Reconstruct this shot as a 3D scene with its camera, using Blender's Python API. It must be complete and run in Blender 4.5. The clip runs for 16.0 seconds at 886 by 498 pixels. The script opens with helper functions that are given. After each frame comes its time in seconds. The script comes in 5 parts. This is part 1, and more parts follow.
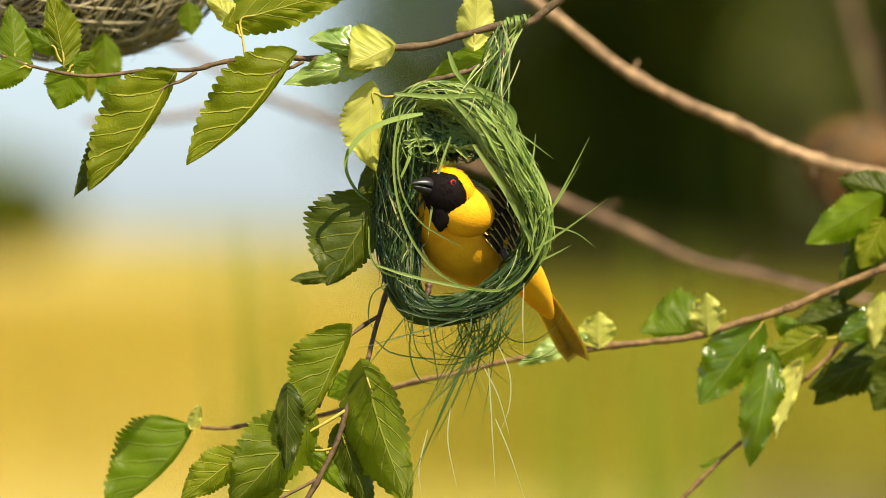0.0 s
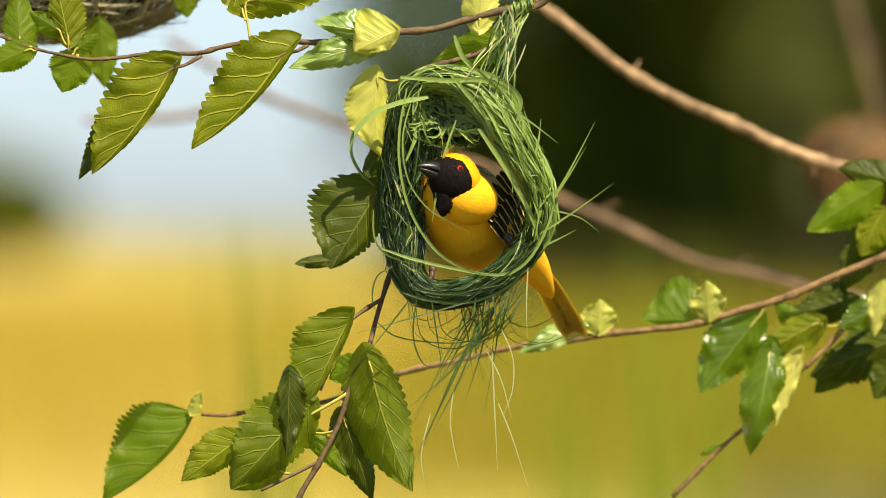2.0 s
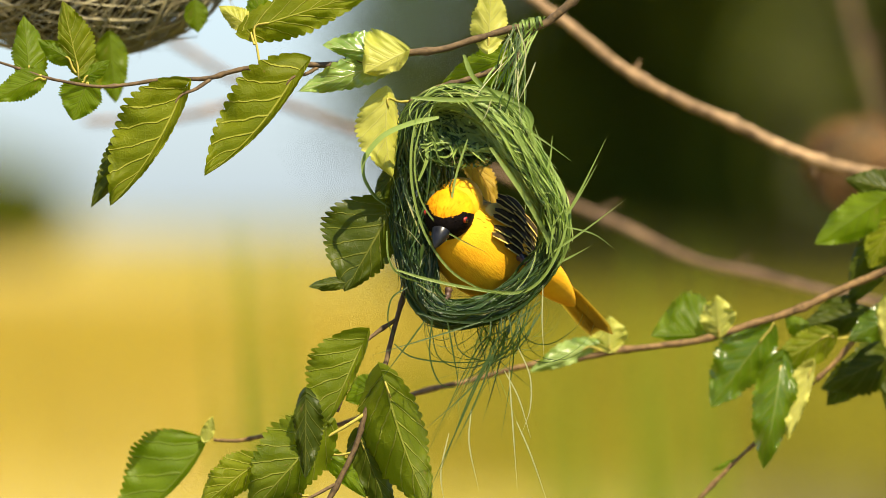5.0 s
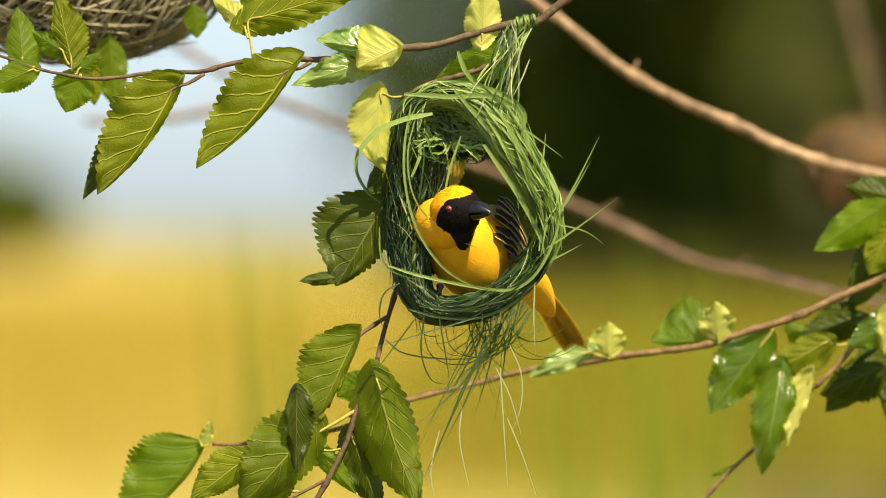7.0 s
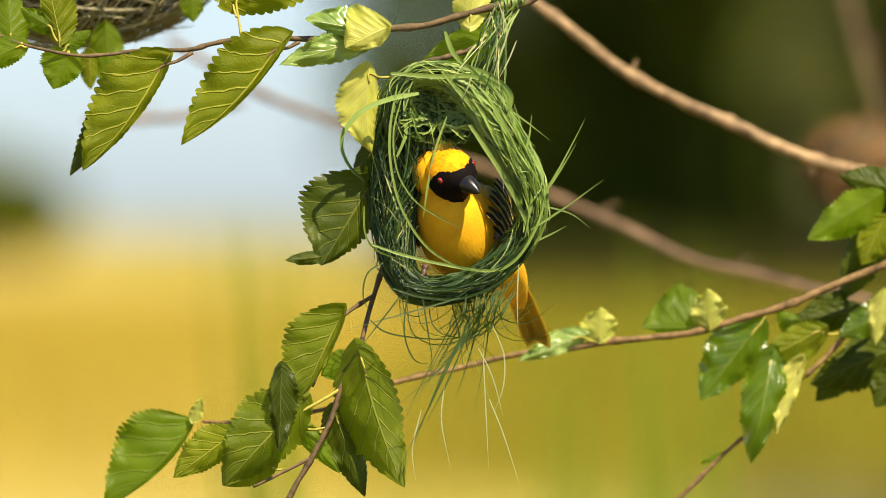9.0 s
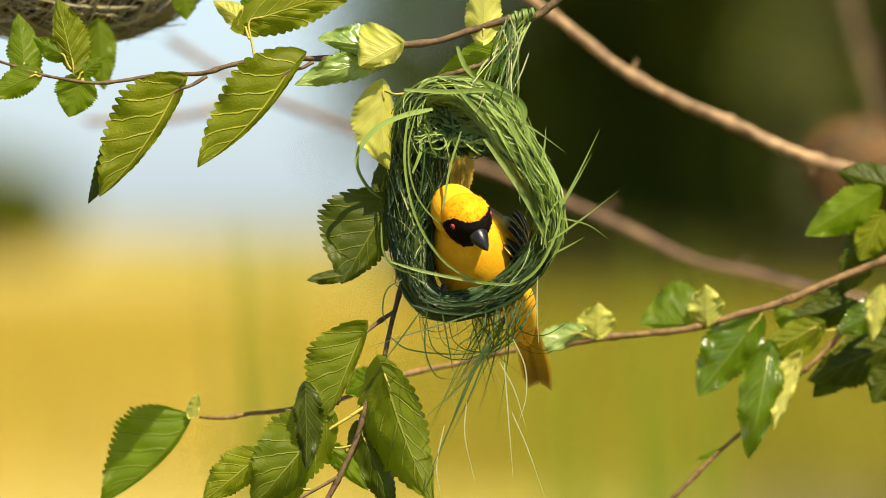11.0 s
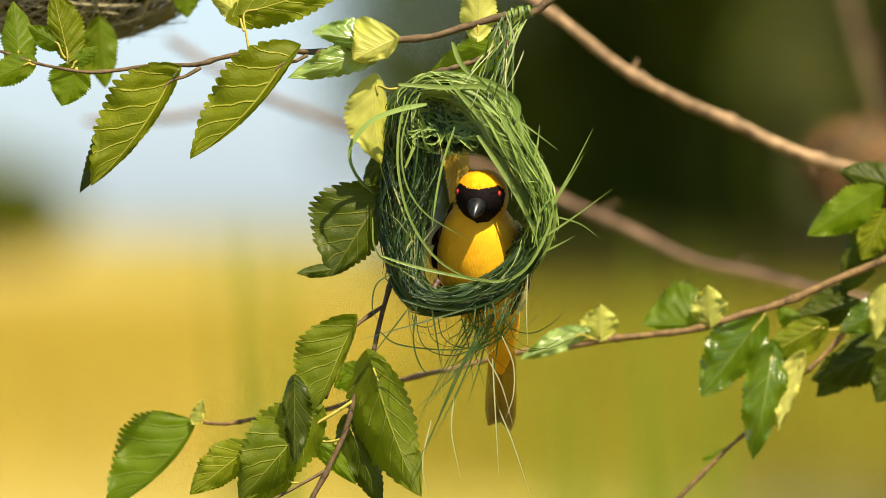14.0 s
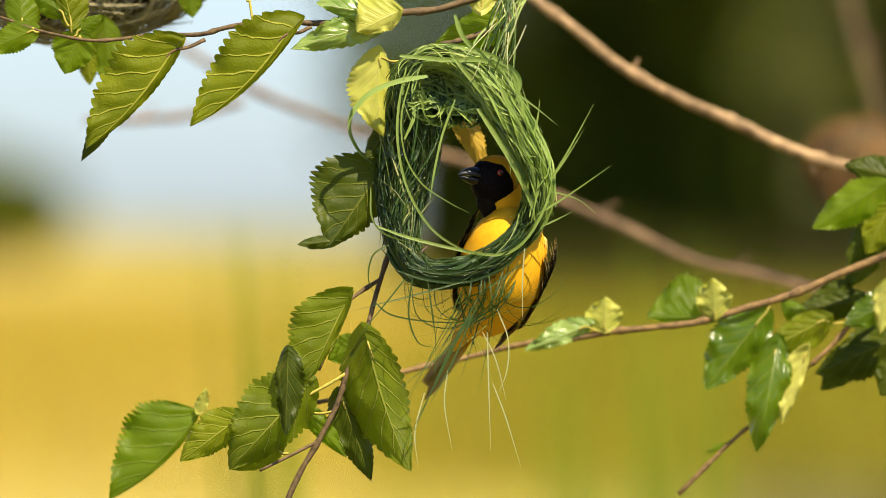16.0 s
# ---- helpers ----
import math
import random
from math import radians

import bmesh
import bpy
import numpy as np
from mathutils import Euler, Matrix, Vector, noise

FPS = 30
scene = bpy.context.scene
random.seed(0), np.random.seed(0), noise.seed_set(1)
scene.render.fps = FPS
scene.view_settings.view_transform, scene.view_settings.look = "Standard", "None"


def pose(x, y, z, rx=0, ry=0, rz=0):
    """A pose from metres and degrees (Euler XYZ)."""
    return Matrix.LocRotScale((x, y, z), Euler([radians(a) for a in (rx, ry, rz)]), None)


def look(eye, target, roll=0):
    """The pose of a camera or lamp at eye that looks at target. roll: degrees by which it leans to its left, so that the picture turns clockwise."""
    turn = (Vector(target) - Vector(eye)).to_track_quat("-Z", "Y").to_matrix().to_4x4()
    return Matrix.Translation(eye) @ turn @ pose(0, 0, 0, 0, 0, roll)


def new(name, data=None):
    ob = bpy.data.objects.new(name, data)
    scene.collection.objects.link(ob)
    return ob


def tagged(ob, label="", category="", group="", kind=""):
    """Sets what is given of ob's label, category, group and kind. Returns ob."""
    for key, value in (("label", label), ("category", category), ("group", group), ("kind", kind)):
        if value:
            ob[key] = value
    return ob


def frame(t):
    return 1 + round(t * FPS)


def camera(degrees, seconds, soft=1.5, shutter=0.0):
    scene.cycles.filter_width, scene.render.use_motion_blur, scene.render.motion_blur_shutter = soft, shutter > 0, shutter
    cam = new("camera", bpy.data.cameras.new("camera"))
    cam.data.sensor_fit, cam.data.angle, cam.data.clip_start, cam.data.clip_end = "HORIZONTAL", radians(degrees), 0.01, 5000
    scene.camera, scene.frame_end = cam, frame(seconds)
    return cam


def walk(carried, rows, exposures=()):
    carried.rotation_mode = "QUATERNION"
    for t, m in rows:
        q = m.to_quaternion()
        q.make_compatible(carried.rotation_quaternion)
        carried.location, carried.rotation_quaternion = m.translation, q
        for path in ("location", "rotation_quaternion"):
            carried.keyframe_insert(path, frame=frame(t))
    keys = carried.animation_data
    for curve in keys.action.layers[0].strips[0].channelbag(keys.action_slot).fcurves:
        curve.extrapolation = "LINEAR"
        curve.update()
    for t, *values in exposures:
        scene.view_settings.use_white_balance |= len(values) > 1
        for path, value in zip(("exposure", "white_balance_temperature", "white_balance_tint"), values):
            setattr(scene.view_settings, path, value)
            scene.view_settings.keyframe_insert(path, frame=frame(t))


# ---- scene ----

cam = camera(6.10, 16.0, 0.8)
EYE, AIM = (0.0, -5.0, 1.600), (0.0, 0.0, 1.586)
walk(cam, [(0.0, look(EYE, AIM)), (16.0, look(EYE, AIM))], exposures=[(0.0, 1.18), (16.0, 1.18)])
cam.data.dof.use_dof = True
cam.data.dof.focus_distance = 5.0
cam.data.dof.aperture_fstop = 5.6

# ---- light ----
TO_SUN = Vector((0.30, -0.52, 0.80)).normalized()
world = bpy.data.worlds.new("sky")
scene.world = world
world.use_nodes = True
wn = world.node_tree
sky = wn.nodes.new("ShaderNodeTexSky")
sky.sky_type = "NISHITA"
sky.sun_disc = False
sky.sun_elevation = math.asin(TO_SUN.z)
sky.sun_rotation = math.atan2(TO_SUN.x, TO_SUN.y)
sky.air_density, sky.dust_density = 1.0, 0.6
tint = wn.nodes.new("ShaderNodeMix")
tint.data_type, tint.blend_type = "RGBA", "MULTIPLY"
tint.inputs[0].default_value, tint.inputs[7].default_value = 1.0, (0.80, 0.96, 1.32, 1)
wn.links.new(sky.outputs["Color"], tint.inputs[6])
wn.links.new(tint.outputs[2], wn.nodes["Background"].inputs["Color"])
wn.nodes["Background"].inputs["Strength"].default_value = 0.064
sun = new("sun", bpy.data.lights.new("sun", "SUN"))
sun.data.energy, sun.data.angle, sun.data.color = 5.0, radians(0.53), (1.0, 0.87, 0.60)
sun.matrix_world = look(TO_SUN * 20, (0, 0, 0))

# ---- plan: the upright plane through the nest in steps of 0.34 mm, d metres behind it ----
STEP = 5 * math.tan(radians(3.05)) / 784


def at(x, y, d=0.0):
    k = STEP * (5 + d) / 5
    return Vector(((x - 784) * k, d, 1.6 - 0.0028 * (5 + d) + (441 - y) * k))


# ---- materials ----
class Mat:
    def __init__(self, name):
        self.m = bpy.data.materials.new(name)
        self.m.use_nodes = True
        self.t = self.m.node_tree
        self.bsdf = self.t.nodes["Principled BSDF"]
        self.out = self.t.nodes["Material Output"]

    def node(self, kind, **values):
        n = self.t.nodes.new(kind)
        for k, v in values.items():
            if k in n.inputs:
                n.inputs[k].default_value = v
        return n

    def link(self, a, b):
        self.t.links.new(a, b)

    def coords(self, which="Object"):
        return self.t.nodes.new("ShaderNodeTexCoord").outputs[which]

    def noise(self, vec, scale, detail=4.0, rough=0.6):
        n = self.node("ShaderNodeTexNoise", Scale=scale, Detail=detail, Roughness=rough)
        self.link(vec, n.inputs["Vector"])
        return n.outputs["Fac"]

    def ramp(self, fac, stops):
        r = self.t.nodes.new("ShaderNodeValToRGB")
        e = r.color_ramp.elements
        while len(e) < len(stops):
            e.new(0.5)
        for el, (p, c) in zip(e, stops):
            el.position, el.color = p, (*c, 1)
        self.link(fac, r.inputs["Fac"])
        return r.outputs["Color"]

    def math(self, op, a, b=None, c=None):
        n = self.t.nodes.new("ShaderNodeMath")
        n.operation = op
        for i, v in enumerate((a, b, c)):
            if v is None:
                continue
            if isinstance(v, (int, float)):
                n.inputs[i].default_value = v
            else:
                self.link(v, n.inputs[i])
        return n.outputs[0]

    def mix(self, fac, a, b, kind="MIX"):
        n = self.t.nodes.new("ShaderNodeMix")
        n.data_type, n.blend_type = "RGBA", kind
        for i, v in ((0, fac), (6, a), (7, b)):
            if isinstance(v, (int, float)):
                n.inputs[i].default_value = v
            elif isinstance(v, tuple):
                n.inputs[i].default_value = (*v, 1)
            else:
                self.link(v, n.inputs[i])
        return n.outputs[2]

    def color(self, c):
        self.link(c, self.bsdf.inputs["Base Color"])
        return self

    def set(self, rough=0.5, spec=0.5):
        self.bsdf.inputs["Roughness"].default_value = rough
        self.bsdf.inputs["Specular IOR Level"].default_value = spec
        return self

    def bump(self, height, strength=0.3, dist=0.0005):
        n = self.node("ShaderNodeBump", Strength=strength, Distance=dist)
        self.link(height, n.inputs["Height"])
        self.link(n.outputs["Normal"], self.bsdf.inputs["Normal"])
        return n.outputs["Normal"]

    def translucent(self, col, amount, normal=None):
        tr = self.t.nodes.new("ShaderNodeBsdfTranslucent")
        self.link(col, tr.inputs["Color"])
        if normal is not None:
            self.link(normal, tr.inputs["Normal"])
        mx = self.t.nodes.new("ShaderNodeMixShader")
        mx.inputs[0].default_value = amount
        self.link(self.bsdf.outputs[0], mx.inputs[1])
        self.link(tr.outputs[0], mx.inputs[2])
        self.link(mx.outputs[0], self.out.inputs["Surface"])
        return self


def leaf_material(name, dark, light, glow, vein, rough=0.38, amount=0.42, veins=6.0, relief=0.55, spec=0.22):
    """Curved side veins leave a midrib; the blade swells between them, and a fine net runs through it."""
    m = Mat(name)
    uv = m.node("ShaderNodeSeparateXYZ")
    m.link(m.coords("UV"), uv.inputs[0])
    u, s = uv.outputs[0], m.math("MULTIPLY", m.math("ABSOLUTE", m.math("SUBTRACT", uv.outputs[1], 0.5)), 2.0)
    obj = m.coords("Object")
    info = m.t.nodes.new("ShaderNodeObjectInfo").outputs["Random"]
    ripple = m.math("MULTIPLY", m.math("SUBTRACT", m.noise(obj, 80), 0.5), 0.085)
    half = m.math("MULTIPLY", m.math("GREATER_THAN", uv.outputs[1], 0.5), 0.06)
    sweep = m.math("SUBTRACT", m.math("MULTIPLY", s, 0.42), m.math("MULTIPLY", m.math("MULTIPLY", s, s), 0.12))
    ph = m.math("FRACT", m.math("MULTIPLY", m.math("ADD", m.math("ADD", m.math("SUBTRACT", u, sweep), ripple), m.math("ADD", half, 1.0)), veins))
    off = m.math("SUBTRACT", 0.5, m.math("ABSOLUTE", m.math("SUBTRACT", ph, 0.5)))
    thick = m.math("MULTIPLY_ADD", s, -0.060, 0.098)
    side = m.math("MAXIMUM", m.math("SUBTRACT", 1.0, m.math("DIVIDE", off, thick)), 0.0)
    mid = m.math("MAXIMUM", m.math("SUBTRACT", 1.0, m.math("MULTIPLY", s, m.math("MULTIPLY_ADD", u, 22.0, 16.0))), 0.0)
    pillow = m.math("MULTIPLY", m.math("COSINE", m.math("MULTIPLY", ph, 6.2832)), m.math("MINIMUM", m.math("MULTIPLY", s, 3.0), 1.0))
    line = m.math("MINIMUM", m.math("MAXIMUM", m.math("MULTIPLY", side, 1.3), m.math("MULTIPLY", mid, 1.6)), 1.0)
    vor = m.node("ShaderNodeTexVoronoi", Scale=240.0)
    vor.feature = "DISTANCE_TO_EDGE"
    m.link(obj, vor.inputs["Vector"])
    net = m.math("MAXIMUM", m.math("SUBTRACT", 1.0, m.math("MULTIPLY", vor.outputs["Distance"], 9.0)), 0.0)
    blotch = m.noise(obj, 55, 5)
    fine = m.noise(obj, 800, 3)
    base = m.mix(m.math("MINIMUM", m.math("MAXIMUM", m.math("ADD", m.math("MULTIPLY", info, 0.3), m.math("MULTIPLY_ADD", blotch, 2.2, -0.75)), 0.0), 1.0), dark, light)
    base = m.mix(m.math("MULTIPLY", fine, 0.3), base, (dark[0] * 0.5, dark[1] * 0.6, dark[2] * 0.6))
    spots = m.math("GREATER_THAN", m.noise(obj, 150, 2), 0.72)
    base = m.mix(m.math("MULTIPLY", spots, 0.55), base, (0.15, 0.09, 0.03))
    base = m.mix(m.math("MAXIMUM", m.math("MULTIPLY", line, 0.85), m.math("MULTIPLY", net, 0.07)), base, vein)
    m.color(base).set(rough, spec)
    h = m.math("ADD", m.math("MULTIPLY_ADD", pillow, -0.40, m.math("MULTIPLY", line, 1.5)), m.math("ADD", m.math("MULTIPLY", net, 0.16), m.math("MULTIPLY", fine, 0.5)))
    nrm = m.bump(h, relief, 0.0006)
    thru = m.mix(m.math("MULTIPLY", blotch, 0.7), glow, (glow[0] * 0.5, glow[1] * 0.65, glow[2] * 0.5))
    thru = m.mix(m.math("MAXIMUM", m.math("MULTIPLY", line, 0.55), m.math("MULTIPLY", net, 0.08)), thru, (glow[0] * 0.40, glow[1] * 0.38, glow[2] * 0.4))
    m.translucent(thru, amount, nrm)
    return m.m


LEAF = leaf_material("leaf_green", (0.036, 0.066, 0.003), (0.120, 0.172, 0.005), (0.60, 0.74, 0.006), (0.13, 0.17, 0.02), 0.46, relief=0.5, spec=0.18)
LEAF_UNDER = leaf_material("leaf_underside", (0.070, 0.095, 0.003), (0.165, 0.185, 0.005), (0.56, 0.58, 0.006), (0.46, 0.45, 0.07), 0.50, 0.42, relief=0.95, spec=0.13)
# young yellow-green; direct and through-shining sun is also put into its colour
LEAF_YOUNG_LIT = leaf_material("leaf_young_lit", (0.38, 0.39, 0.045), (0.66, 0.61, 0.16), (0.74, 0.68, 0.06), (0.50, 0.48, 0.13), 0.42, 0.45, relief=0.35)
# darker copy of the leaf green; the shade on these leaves is in its colour
LEAF_SHADED = leaf_material("leaf_shaded", (0.022, 0.036, 0.003), (0.060, 0.075, 0.004), (0.22, 0.27, 0.005), (0.13, 0.14, 0.02), 0.42, 0.28, relief=0.6, spec=0.15)
LEAF_GLOSS = leaf_material("leaf_glossy", (0.020, 0.050, 0.003), (0.090, 0.150, 0.006), (0.56, 0.70, 0.010), (0.18, 0.22, 0.03), 0.27, relief=0.3, spec=0.5)
LEAF_OLIVE = leaf_material("leaf_olive", (0.046, 0.068, 0.003), (0.135, 0.160, 0.005), (0.52, 0.58, 0.008), (0.30, 0.31, 0.05), 0.5, 0.40, relief=0.95, spec=0.14)
# sunlit white of the curled leaves put into a pale, glossy green
LEAF_PALE_LIT = leaf_material("leaf_pale_lit", (0.13, 0.25, 0.03), (0.34, 0.42, 0.12), (0.45, 0.56, 0.05), (0.46, 0.50, 0.20), 0.24, 0.4, relief=0.4, spec=0.6)
LEAF_DRY = leaf_material("leaf_dry", (0.30, 0.185, 0.02), (0.48, 0.32, 0.035), (0.66, 0.40, 0.03), (0.34, 0.18, 0.03), 0.5, 0.4)


def bark(name, dark, light, scale=260):
    m = Mat(name)
    o = m.coords("Object")
    n1, n2 = m.noise(o, scale, 6, 0.7), m.noise(o, scale * 0.2, 3)
    m.color(m.ramp(m.math("MULTIPLY_ADD", n1, 0.7, m.math("MULTIPLY", n2, 0.35)), [(0.36, dark), (0.66, light)])).set(0.75, 0.3)
    m.bump(n1, 0.6, 0.0006)
    return m.m


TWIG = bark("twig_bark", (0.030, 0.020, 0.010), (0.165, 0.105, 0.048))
# lighter copy of twig_bark; sun on the low branch is put into it
TWIG_LIT = bark("lit_twig_bark", (0.040, 0.024, 0.010), (0.265, 0.158, 0.060))
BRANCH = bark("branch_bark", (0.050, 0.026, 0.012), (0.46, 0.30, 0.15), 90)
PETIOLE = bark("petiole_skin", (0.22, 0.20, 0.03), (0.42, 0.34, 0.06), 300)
# darker copy of branch_bark, with the rear branches' shade in its colour
SHADED = bark("shaded_bark", (0.050, 0.030, 0.016), (0.27, 0.170, 0.090), 90)
TRUNK = bark("trunk_bark", (0.03, 0.022, 0.016), (0.09, 0.07, 0.05), 6)


def blade_material(name, dark, light, glow, amount=0.3, rough=0.42, spec=0.5, dry=0.0):
    m = Mat(name)
    o = m.coords("Object")
    isl = m.t.nodes.new("ShaderNodeNewGeometry").outputs["Random Per Island"]
    uv = m.node("ShaderNodeSeparateXYZ")
    m.link(m.coords("UV"), uv.inputs[0])
    rib = m.math("SINE", m.math("MULTIPLY", uv.outputs[1], 44.0))
    n = m.noise(o, 160, 4)
    c = m.mix(m.math("MULTIPLY_ADD", isl, 0.75, m.math("MULTIPLY", n, 0.3)), dark, light)
    c = m.mix(m.math("MULTIPLY", m.math("GREATER_THAN", isl, 0.93), dry), c, (0.42, 0.40, 0.16))
    m.color(c).set(rough, spec)
    nr = m.bump(m.math("ADD", m.math("MULTIPLY", rib, 0.3), n), 0.35, 0.0003)
    m.translucent(m.mix(n, glow, (glow[0] * 0.6, glow[1] * 0.8, glow[2])), amount, nr)
    return m.m


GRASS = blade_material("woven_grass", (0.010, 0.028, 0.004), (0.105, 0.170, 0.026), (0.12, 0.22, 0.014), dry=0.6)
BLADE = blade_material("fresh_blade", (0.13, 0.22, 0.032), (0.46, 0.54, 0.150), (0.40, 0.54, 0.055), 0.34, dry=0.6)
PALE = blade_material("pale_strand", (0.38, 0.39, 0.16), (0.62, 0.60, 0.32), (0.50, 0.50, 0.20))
# dark green; shade at the left, sill and gaps is put into its colour
SHADE_BLADE = blade_material("shaded_green_blade", (0.010, 0.028, 0.006), (0.055, 0.105, 0.018), (0.08, 0.14, 0.01), 0.2, 0.38, dry=0.6)
STRAW = blade_material("old_straw", (0.20, 0.165, 0.08), (0.44, 0.38, 0.21), (0.25, 0.2, 0.07), 0.15, 0.7)


def plain(name, a, b, scale, rough, spec=0.5, bump=0.2, dist=0.0004):
    m = Mat(name)
    n = m.noise(m.coords("Object"), scale, 5, 0.65)
    m.color(m.ramp(n, [(0.3, a), (0.7, b)])).set(rough, spec)
    m.bump(n, bump, dist)
    return m.m


# ---- mesh helpers ----
def thing(name, place, label, category, group=""):
    ob = new(name)
    ob.empty_display_size = 0.02
    ob.location = place
    return tagged(ob, label, category, group)


def where(ob):
    p = Vector((0, 0, 0))
    while ob is not None:
        p += ob.location
        ob = ob.parent
    return p


def part(name, bm, material, parent=None, label="", origin=None, smooth=True):
    """Links a bmesh in world places as one mesh under a thing or a part."""
    base = where(parent) if parent is not None else Vector((0, 0, 0))
    o = Vector(origin) if origin is not None else base
    bmesh.ops.translate(bm, vec=-o, verts=bm.verts)
    me = bpy.data.meshes.new(name)
    bm.to_mesh(me)
    bm.free()
    me.materials.append(material)
    if smooth:
        me.polygons.foreach_set("use_smooth", [True] * len(me.polygons))
    ob = new(name, me)
    ob.parent = parent
    ob.location = o - base
    if label:
        tagged(ob, label)
    return ob


def spline(pts, n):
    """n + 1 places along a smooth line through the points."""
    pts = [Vector(p) for p in pts]
    full = [pts[0] * 2 - pts[1], *pts, pts[-1] * 2 - pts[-2]]
    out = []
    for i in range(n + 1):
        s = i / n * (len(pts) - 1)
        k = min(int(s), len(pts) - 2)
        f = s - k
        a, b, c, d = full[k:k + 4]
        out.append(0.5 * (2 * b + (c - a) * f + (2 * a - 5 * b + 4 * c - d) * f * f + (3 * b - a - 3 * c + d) * f ** 3))
    return out


def tube(bm, pts, r0, r1, n=24, sides=8, rough=0.08, knots=0):
    path = spline(pts, n)
    rings = []
    for i, p in enumerate(path):
        t = (path[min(i + 1, n)] - path[max(i - 1, 0)]).normalized()
        e = t.cross(Vector((0, 1, 0.01))).normalized()
        g = t.cross(e)
        r = r0 + (r1 - r0) * i / n
        if knots and i % knots == knots // 2:
            r *= 1.35
        ring = []
        for j in range(sides):
            a = 2 * math.pi * j / sides
            q = p + (e * math.cos(a) + g * math.sin(a)) * r
            q += (e * math.cos(a) + g * math.sin(a)) * r * rough * 2 * noise.noise(q * 300)
            ring.append(bm.verts.new(q))
        rings.append(ring)
    for a, b in zip(rings, rings[1:]):
        for j in range(sides):
            bm.faces.new((a[j], a[(j + 1) % sides], b[(j + 1) % sides], b[j]))
    bm.faces.new(rings[0][::-1])
    bm.faces.new(rings[-1])
    return path


def leaf_shape(base, tip, wl, wr, al=20.0, ar=20.0, curl=0.0, bow=0.0, twist=0.0, wave=0.05, teeth=17, seed=0, droop=0.0, lobe=0.16, hook=0.0, rim=0.0):
    """A crenate, heart-based leaf from base to tip; wl, wr: half widths, al, ar: how far each half folds back, in degrees."""
    rnd = random.Random(seed)
    bm = bmesh.new()
    uv = bm.loops.layers.uv.new("UVMap")
    axis = tip - base
    length = axis.length
    e1 = axis.normalized()
    face = Vector((0, -1, 0))
    n0 = (face - e1 * face.dot(e1)).normalized()
    e2 = n0.cross(e1)
    nu, nv = teeth * 6, 10
    scallop = (0.0, 0.55, 0.88, 1.0, 0.92, 0.62)
    ph = rnd.uniform(0, 6)
    grid = {}
    for i in range(nu + 1):
        u = (i / nu) ** 1.25
        rise = 1 - (1 - min(u / 0.30, 1.0)) ** 2
        fall = 1 - max(0.0, (u - 0.30) / 0.70) ** 1.7
        f = rise ** 0.5 * max(0.0, fall) ** 0.9
        for j in range(-nv, nv + 1):
            v = j / nv
            w, ang = (wl, al) if v > 0 else (wr, ar)
            ww = w * f * (1 + 0.11 * noise.noise(Vector((u * 6, 2 + (v > 0), seed))))
            if abs(j) == nv:
                depth = 0.125 + 0.08 * noise.noise(Vector((i // 6 * 1.7, v * 3, seed)))
                ww *= 0.92 + depth * scallop[i % 6] + rnd.uniform(-0.006, 0.006)
            elif abs(j) == nv - 1:
                ww *= 0.985 + 0.02 * scallop[i % 6]
            s = abs(v)
            turn = radians(ang + twist * (u - 0.4) * (1 if v > 0 else -1)) * (0.55 + 0.45 * s)
            back = lobe * length * s ** 1.3 * (1 - u) ** 3
            swell = math.cos((u - 0.42 * s + 0.12 * s * s) * 6.0 * 2 * math.pi) * (1 - 0.5 * u)
            lift = rim * length * max(0.0, (s - 0.5) * 2) ** 2 - 0.011 * length * swell * s * (1.06 - s) * 2 * (0.8 + 0.6 * noise.noise(Vector((u * 4, v * 3, seed))))
            lift += 0.045 * length * s * noise.noise(Vector((u * 5, v * 4, seed + 0.5)))
            lift += wave * length * s * s * (math.sin(u * 9 + ph + (2 if v > 0 else 0)) + 0.5 * math.sin(u * 23 + ph * 2 + (1 if v > 0 else 0)))
            p = base + e1 * (length * u - back + 0.25 * ww * s * (1 - u))
            p += (e2 * math.copysign(math.cos(turn), v) - n0 * math.sin(turn)) * ww * s
            p += n0 * (curl * length * 4 * u * (1 - u) - droop * length * u * u + hook * length * max(0.0, (u - 0.6) / 0.4) ** 2) + e2 * bow * length * 4 * u * (1 - u) + n0 * lift
            grid[i, j] = bm.verts.new(p)
    for i in range(nu):
        for j in range(-nv, nv):
            q = [(i, j), (i + 1, j), (i + 1, j + 1), (i, j + 1)]
            fc = bm.faces.new([grid[k] for k in q])
            for lp, (a, b) in zip(fc.loops, q):
                lp[uv].uv = ((a / nu) ** 1.25, 0.5 + b / nv / 2)
    return bm


def leaf(parent, b, t, wl, wr, al=20, ar=20, mat=None, stalk=None, label="", name="leaf", stem=None, **more):
    """b, t: base and tip on the plan (x, y, depth); half widths in plan steps; stalk: where the petiole leaves the twig."""
    base, tip = at(*b), at(*t)
    bm = leaf_shape(base, tip, wl * STEP, wr * STEP, al, ar, **more)
    ob = part(name, bm, mat or LEAF, parent, label, origin=base)
    if stalk:
        bm = bmesh.new()
        mid = at(*stalk).lerp(base, 0.5) + Vector((0, 0, -0.0012))
        tube(bm, [at(*stalk), mid, base, base.lerp(tip, 0.12)], 0.0013 if stem else 0.0008, 0.0006, 10, 6, 0.05)
        part("petiole", bm, stem or PETIOLE, ob)
    return ob


